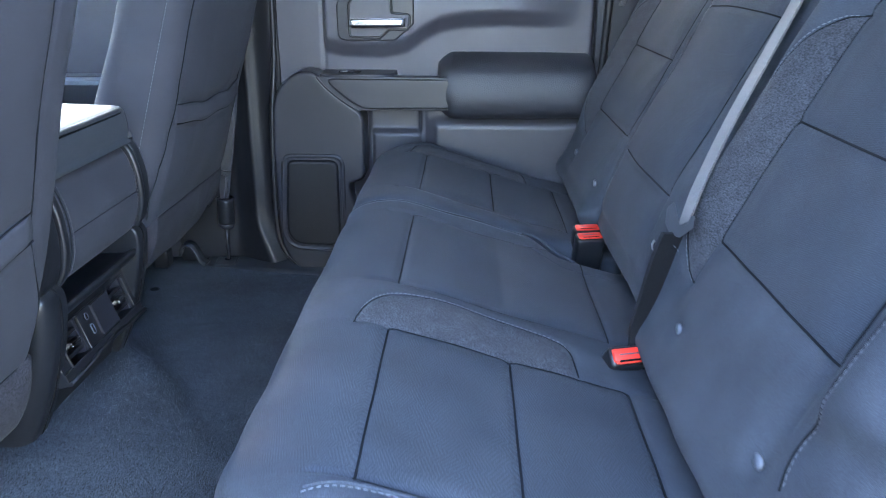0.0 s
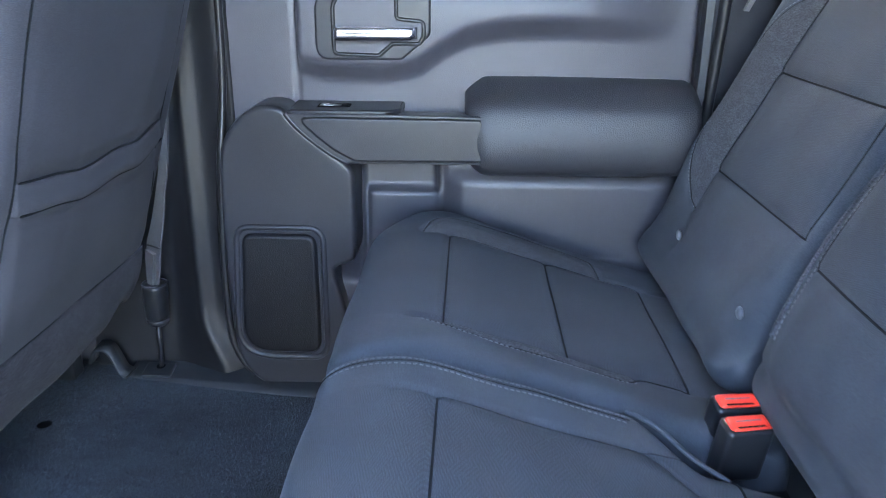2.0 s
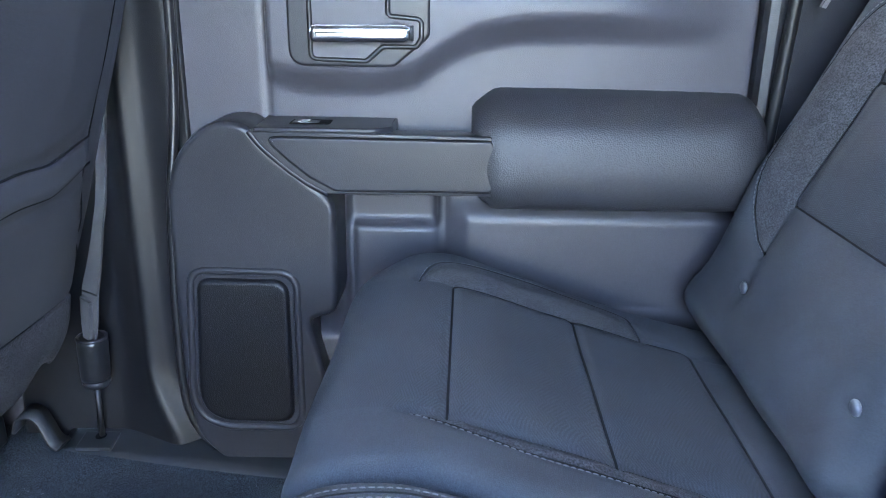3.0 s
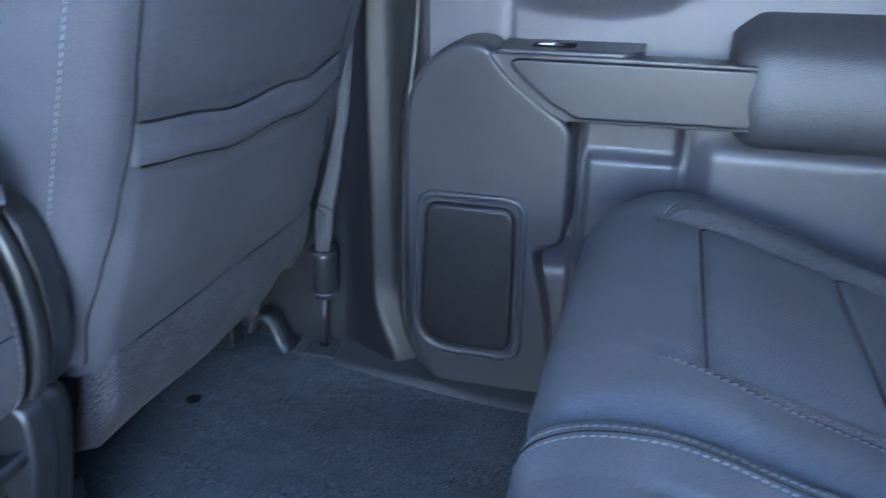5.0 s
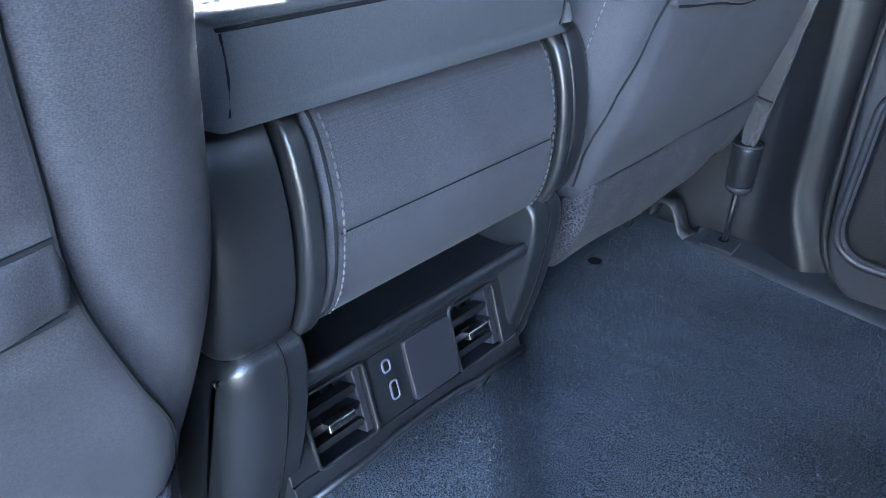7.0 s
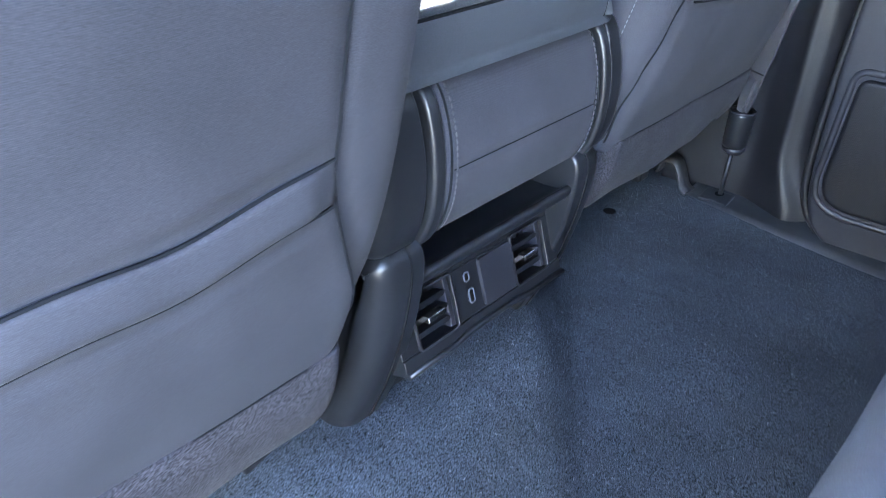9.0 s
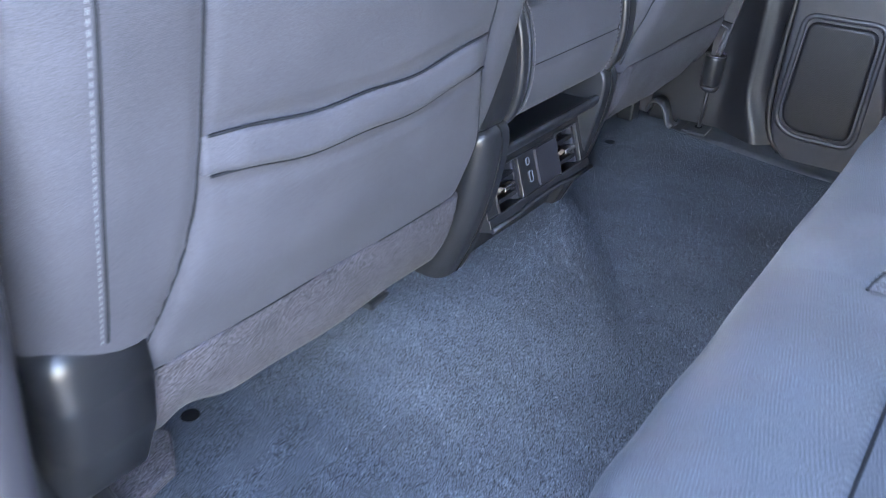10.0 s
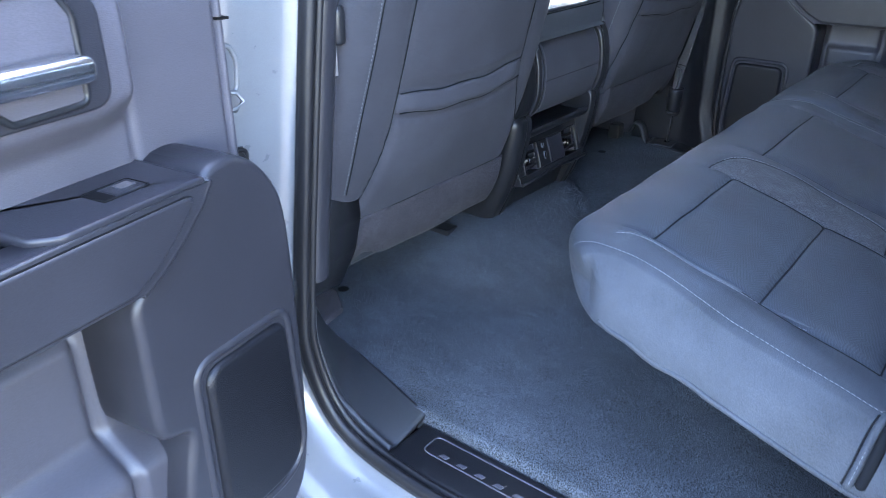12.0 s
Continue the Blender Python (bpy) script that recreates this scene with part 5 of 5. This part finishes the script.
    wf = [0.70, 0.84, 0.93, 0.975, 0.995, 1.0, 1.0, 1.0, 1.0, 1.0, 0.995, 0.98, 0.9]
    V, F = [], []
    for u, s, f in zip(us, sc, wf):
        for w, z in ar:
            V.append(T(u, w * f if w > 0 else w, 0.478 + (z - 0.478) * s))
    n = len(ar)
    for i in range(len(us) - 1):
        for k in range(n - 1):
            F.append((i * n + k, i * n + k + 1, (i + 1) * n + k + 1, (i + 1) * n + k))
    F.append(tuple(range(n)))
    F.append(tuple(range((len(us) - 1) * n, len(us) * n))[::-1])
    arm = link_mesh("armrest", V, F, PAD, th, "dark grained padded armrest")
    bm = bmesh.new()
    bm.from_mesh(arm.data)
    bmesh.ops.recalc_face_normals(bm, faces=bm.faces)
    bm.to_mesh(arm.data)
    bm.free()
    # inside handle
    bz = rounded([(-0.308, 0.584), (-0.167, 0.584), (-0.119, 0.624), (-0.119, 0.702), (-0.285, 0.706), (-0.308, 0.672)], [0.024, 0.014, 0.014, 0.012, 0.03, 0.03], 6)
    part("handle_bezel", prism(bz, (0.02, 0.036), TP, 0.004, 3), TRIM2, th, "", True)
    cup = rounded([(-0.277, 0.594), (-0.203, 0.592), (-0.181, 0.611), (-0.137, 0.611), (-0.130, 0.622), (-0.130, 0.646), (-0.174, 0.650), (-0.174, 0.690), (-0.262, 0.694), (-0.277, 0.670)], [0.010, 0.008, 0.006, 0.006, 0.006, 0.008, 0.006, 0.010, 0.02, 0.02], 5)
    part("handle_cup", prism(cup, (0.0365, 0.039), TP, 0.001), TRIM, th)
    part("cup_rim", tube([T(a, 0.039, b) for a, b in cup], 0.0034, 6, True), PLASTIC2, th, "", True)
    lv = rounded([(-0.275, 0.616), (-0.150, 0.617), (-0.141, 0.622), (-0.141, 0.637), (-0.150, 0.641), (-0.275, 0.640)], [0.011, 0.011, 0.011, 0.011, 0.011, 0.011], 5)
    part("lever", prism(lv, (0.044, 0.067), TP, 0.0085, 6), CHROME, th, "bright chrome door lever", True)
    part("lever_arm", prism([(-0.160, 0.619), (-0.140, 0.619), (-0.140, 0.638), (-0.160, 0.638)], (0.03, 0.050), TP, 0.004), PLASTIC2, th)
    part("edge_notch", prism([(-0.503, 0.631), (-0.485, 0.632), (-0.485, 0.635), (-0.503, 0.634)], (-0.03, 0.0015), TP), DARK, th)
    # outer skin
    part("door_skin", prism([(-0.50, -0.10), (0.50, -0.10), (0.46, 0.80), (-0.48, 0.80)], (-0.135, -0.06), TP, 0.015, 3), PAINT, th, "glossy silver painted door skin", True)
    part("door_edge", prism([(-0.485, -0.05), (0.42, -0.05), (0.40, 0.795), (-0.470, 0.795)], (-0.07, -0.025), TP, 0.008, 2), RUBBER, th)
    return th


fd = thing("rear_door", "x", "car door")
rear_door("rear_door", "closed rear door with grey and black plastic trim", lambda u, w, z: (u, 2.04 - w, z), fd)
nd = thing("rear_door", "x", "car door", at=(HX, HY, 0))
nd.rotation_euler = (0, 0, radians(-SWING))
rear_door("rear_door", "rear door swung wide open with grey and black plastic trim", lambda u, w, z: (u - HX, 0.42 + w - HY, z), nd)

# far door seal
fs = thing("door_seal", "black rubber seal beside the far pillar", "seal", kind="structure")
part("seal_strip", tube(catmull([(-0.462, 2.012, 1.24), (-0.466, 2.010, 0.62), (-0.478, 1.985, 0.40), (-0.484, 1.975, 0.22), (-0.478, 1.97, 0.08), (-0.44, 1.97, 0.015), (-0.38, 1.975, -0.005), (0.3, 1.98, -0.005)], 0.02), 0.007, 8), RUBBER, fs, "", True)
part("seal_strip", tube([(0.335, 2.005, 0.05), (0.338, 2.005, 0.45), (0.352, 2.0, 0.75), (0.36, 1.98, 1.24)], 0.009, 8), RUBBER, fs, "", True)

# ---- belts and buckles ----
fb = thing("front_seat_belt", "front seat belt with a black sleeve on a rod", "seat belt")
lap = catmull([(-0.53, 2.000, 0.9), (-0.572, 1.990, 0.46), (-0.586, 1.982, 0.36), (-0.597, 1.976, 0.30), (-0.607, 1.975, 0.262), (-0.613, 1.978, 0.225), (-0.617, 1.981, 0.200), (-0.619, 1.983, 0.182)], 0.012)
lw = [float(np.interp(q[2], [0.182, 0.200, 0.225, 0.262, 0.30, 0.36, 0.9], [0.022, 0.032, 0.040, 0.043, 0.036, 0.026, 0.024])) for q in lap]
part("webbing", ribbon(lap, (0.8, -0.6, 0), lw, 0.003), BELT2, fb, "grey webbing gathered into the sleeve")
part("webbing_fold", ribbon([(q[0] - 0.004, q[1] - 0.004, q[2]) for q in lap if q[2] < 0.262], (0.8, -0.6, 0), [w * 0.6 for q, w in zip(lap, lw) if q[2] < 0.262], 0.006), BELT2, fb)
part("webbing_seam", tube([(-0.607 + 0.8 * a, 1.9725 - 0.6 * a, 0.262 + 0.06 * a) for a in (-0.020, 0.0, 0.020)], 0.0014, 5), SLEEVE, fb)
part("sleeve", tube([(-0.619, 1.983, 0.187), (-0.619, 1.983, 0.180), (-0.6195, 1.983, 0.172), (-0.621, 1.983, 0.125), (-0.621, 1.983, 0.118)], [0.0215, 0.0225, 0.0225, 0.0215, 0.0205], 20), PLASTIC2, fb, "black plastic sleeve", True)
part("sleeve_ring", tube([(-0.619 + 0.0205 * math.cos(a), 1.983 + 0.0205 * math.sin(a), 0.187) for a in np.linspace(0, 2 * math.pi, 25)[:-1]], 0.0026, 8, True), TRIM2, fb, "", True)
part("sleeve_cap", tube([(-0.621, 1.983, 0.119), (-0.621, 1.983, 0.113), (-0.6215, 1.983, 0.107), (-0.622, 1.983, 0.103)], [0.0208, 0.0208, 0.0165, 0.008], 20), TRIM2, fb, "", True)
part("rod", tube([(-0.622, 1.983, 0.108), (-0.627, 1.987, 0.012)], 0.0042, 10), PLASTIC2, fb, "", True)

rb = thing("rear_seat_belt", "grey rear lap and shoulder belt with a latch plate", "seat belt")
top = [(0.505, 1.150, 0.86), (0.432, 1.102, 0.72), (0.350, 1.052, 0.575), (0.314, 1.022, 0.510), (0.295, 1.000, 0.4765), (0.281, 0.982, 0.446)]
part("webbing", ribbon(catmull(top, 0.02), (0.15, 1, 0), 0.046, 0.0025), BELT, rb, "pale grey webbing")
low = [(0.273, 0.988, 0.436), (0.266, 0.990, 0.410), (0.256, 0.992, 0.358), (0.247, 0.994, 0.30), (0.255, 0.985, 0.26), (0.28, 0.98, 0.23)]
part("lower_webbing", ribbon(catmull(low, 0.015), (0.85, 0.45, 0.3), [0.044] * len(catmull(low, 0.015)), 0.005), SLEEVE, rb, "black webbing sleeve")
def on_belt(a, b, d):
    """A place on the latch plate, which lies across the webbing."""
    y = 1.030 - 2.2 * (a - 0.269) + d
    return a - 0.275 * (1.02 - y), y, b + 0.325 * (1.02 - y)


hook = rounded([(0.278, 0.468), (0.269, 0.459), (0.269, 0.439), (0.275, 0.426), (0.288, 0.419), (0.303, 0.433), (0.303, 0.448), (0.299, 0.448), (0.297, 0.438), (0.288, 0.433), (0.281, 0.458)], [0.003, 0.004, 0.008, 0.006, 0.006, 0.004, 0.0015, 0.0015, 0.003, 0.0015, 0.0015], 4)
part("latch_plate", prism(hook, (-0.018, -0.006), on_belt, 0.003, 4), LATCH, rb, "blue-grey plastic latch plate", True)
part("tongue", ribbon([(0.272, 1.014, 0.4230), (0.264, 1.014, 0.4125), (0.2565, 1.014, 0.4015), (0.2540, 1.014, 0.4060), (0.2535, 1.014, 0.4120), (0.2560, 1.014, 0.4175)], (0, 1, 0.3), 0.004, 0.0016), STEEL, rb, "bright metal tongue")
part("stop_stitch", stitches([(0.270, 0.990, 0.424), (0.278, 0.988, 0.415), (0.282, 0.988, 0.410)], 0.0006), THREAD, rb)


def buckle(label, x, y, z, rx, ry, rz=0.0):
    th = thing("seat_belt_buckle", label, "buckle", "rear buckles", at=(x, y, z))
    th.rotation_euler = (rx, ry, rz)
    part("housing", box((-0.014, -0.026, -0.075), (0.014, 0.026, 0.0), 0.006, 3), PLASTIC2, th, "black plastic housing", True)
    btn = part("release_button", box((-0.009, -0.022, -0.012), (0.010, 0.022, 0.003), 0.003, 2), RED, th, "red release button", True)
    part("slot_rim", tube([(-0.0105 + 0.0 * a, a, 0.0026) for a in np.linspace(-0.020, 0.020, 9)], 0.0014, 6), RED, btn, "", True)
    part("latch_slot", box((-0.0095, -0.015, 0.0005), (-0.0062, 0.015, 0.0034), 0.0006, 1), DARK, btn)
    part("press_mark", box((0.000, -0.014, 0.0028), (0.0018, 0.014, 0.0035), 0.0004, 1), BUTTON, btn)
    return th


buckle("black buckle with a red button between the cushions", 0.240, 1.447, 0.291, 0, -0.22, 1.70)
buckle("black buckle with a red button between the cushions", 0.240, 1.410, 0.287, 0, -0.22, 1.75)
buckle("black buckle with an orange-red button lying on the cushion", 0.224, 0.960, 0.279, 0, -0.75, 1.80)

# loop of the far rear belt beside the pillar
fr = thing("rear_shoulder_belt", "dark grey shoulder belt hanging beside the far pillar", "seat belt")
part("webbing", ribbon(catmull([(0.435, 1.985, 0.82), (0.405, 1.980, 0.745), (0.385, 1.972, 0.700), (0.372, 1.976, 0.668)], 0.012), (0.6, 0.8, 0), 0.026, 0.003), BELT, fr, "dark grey webbing")
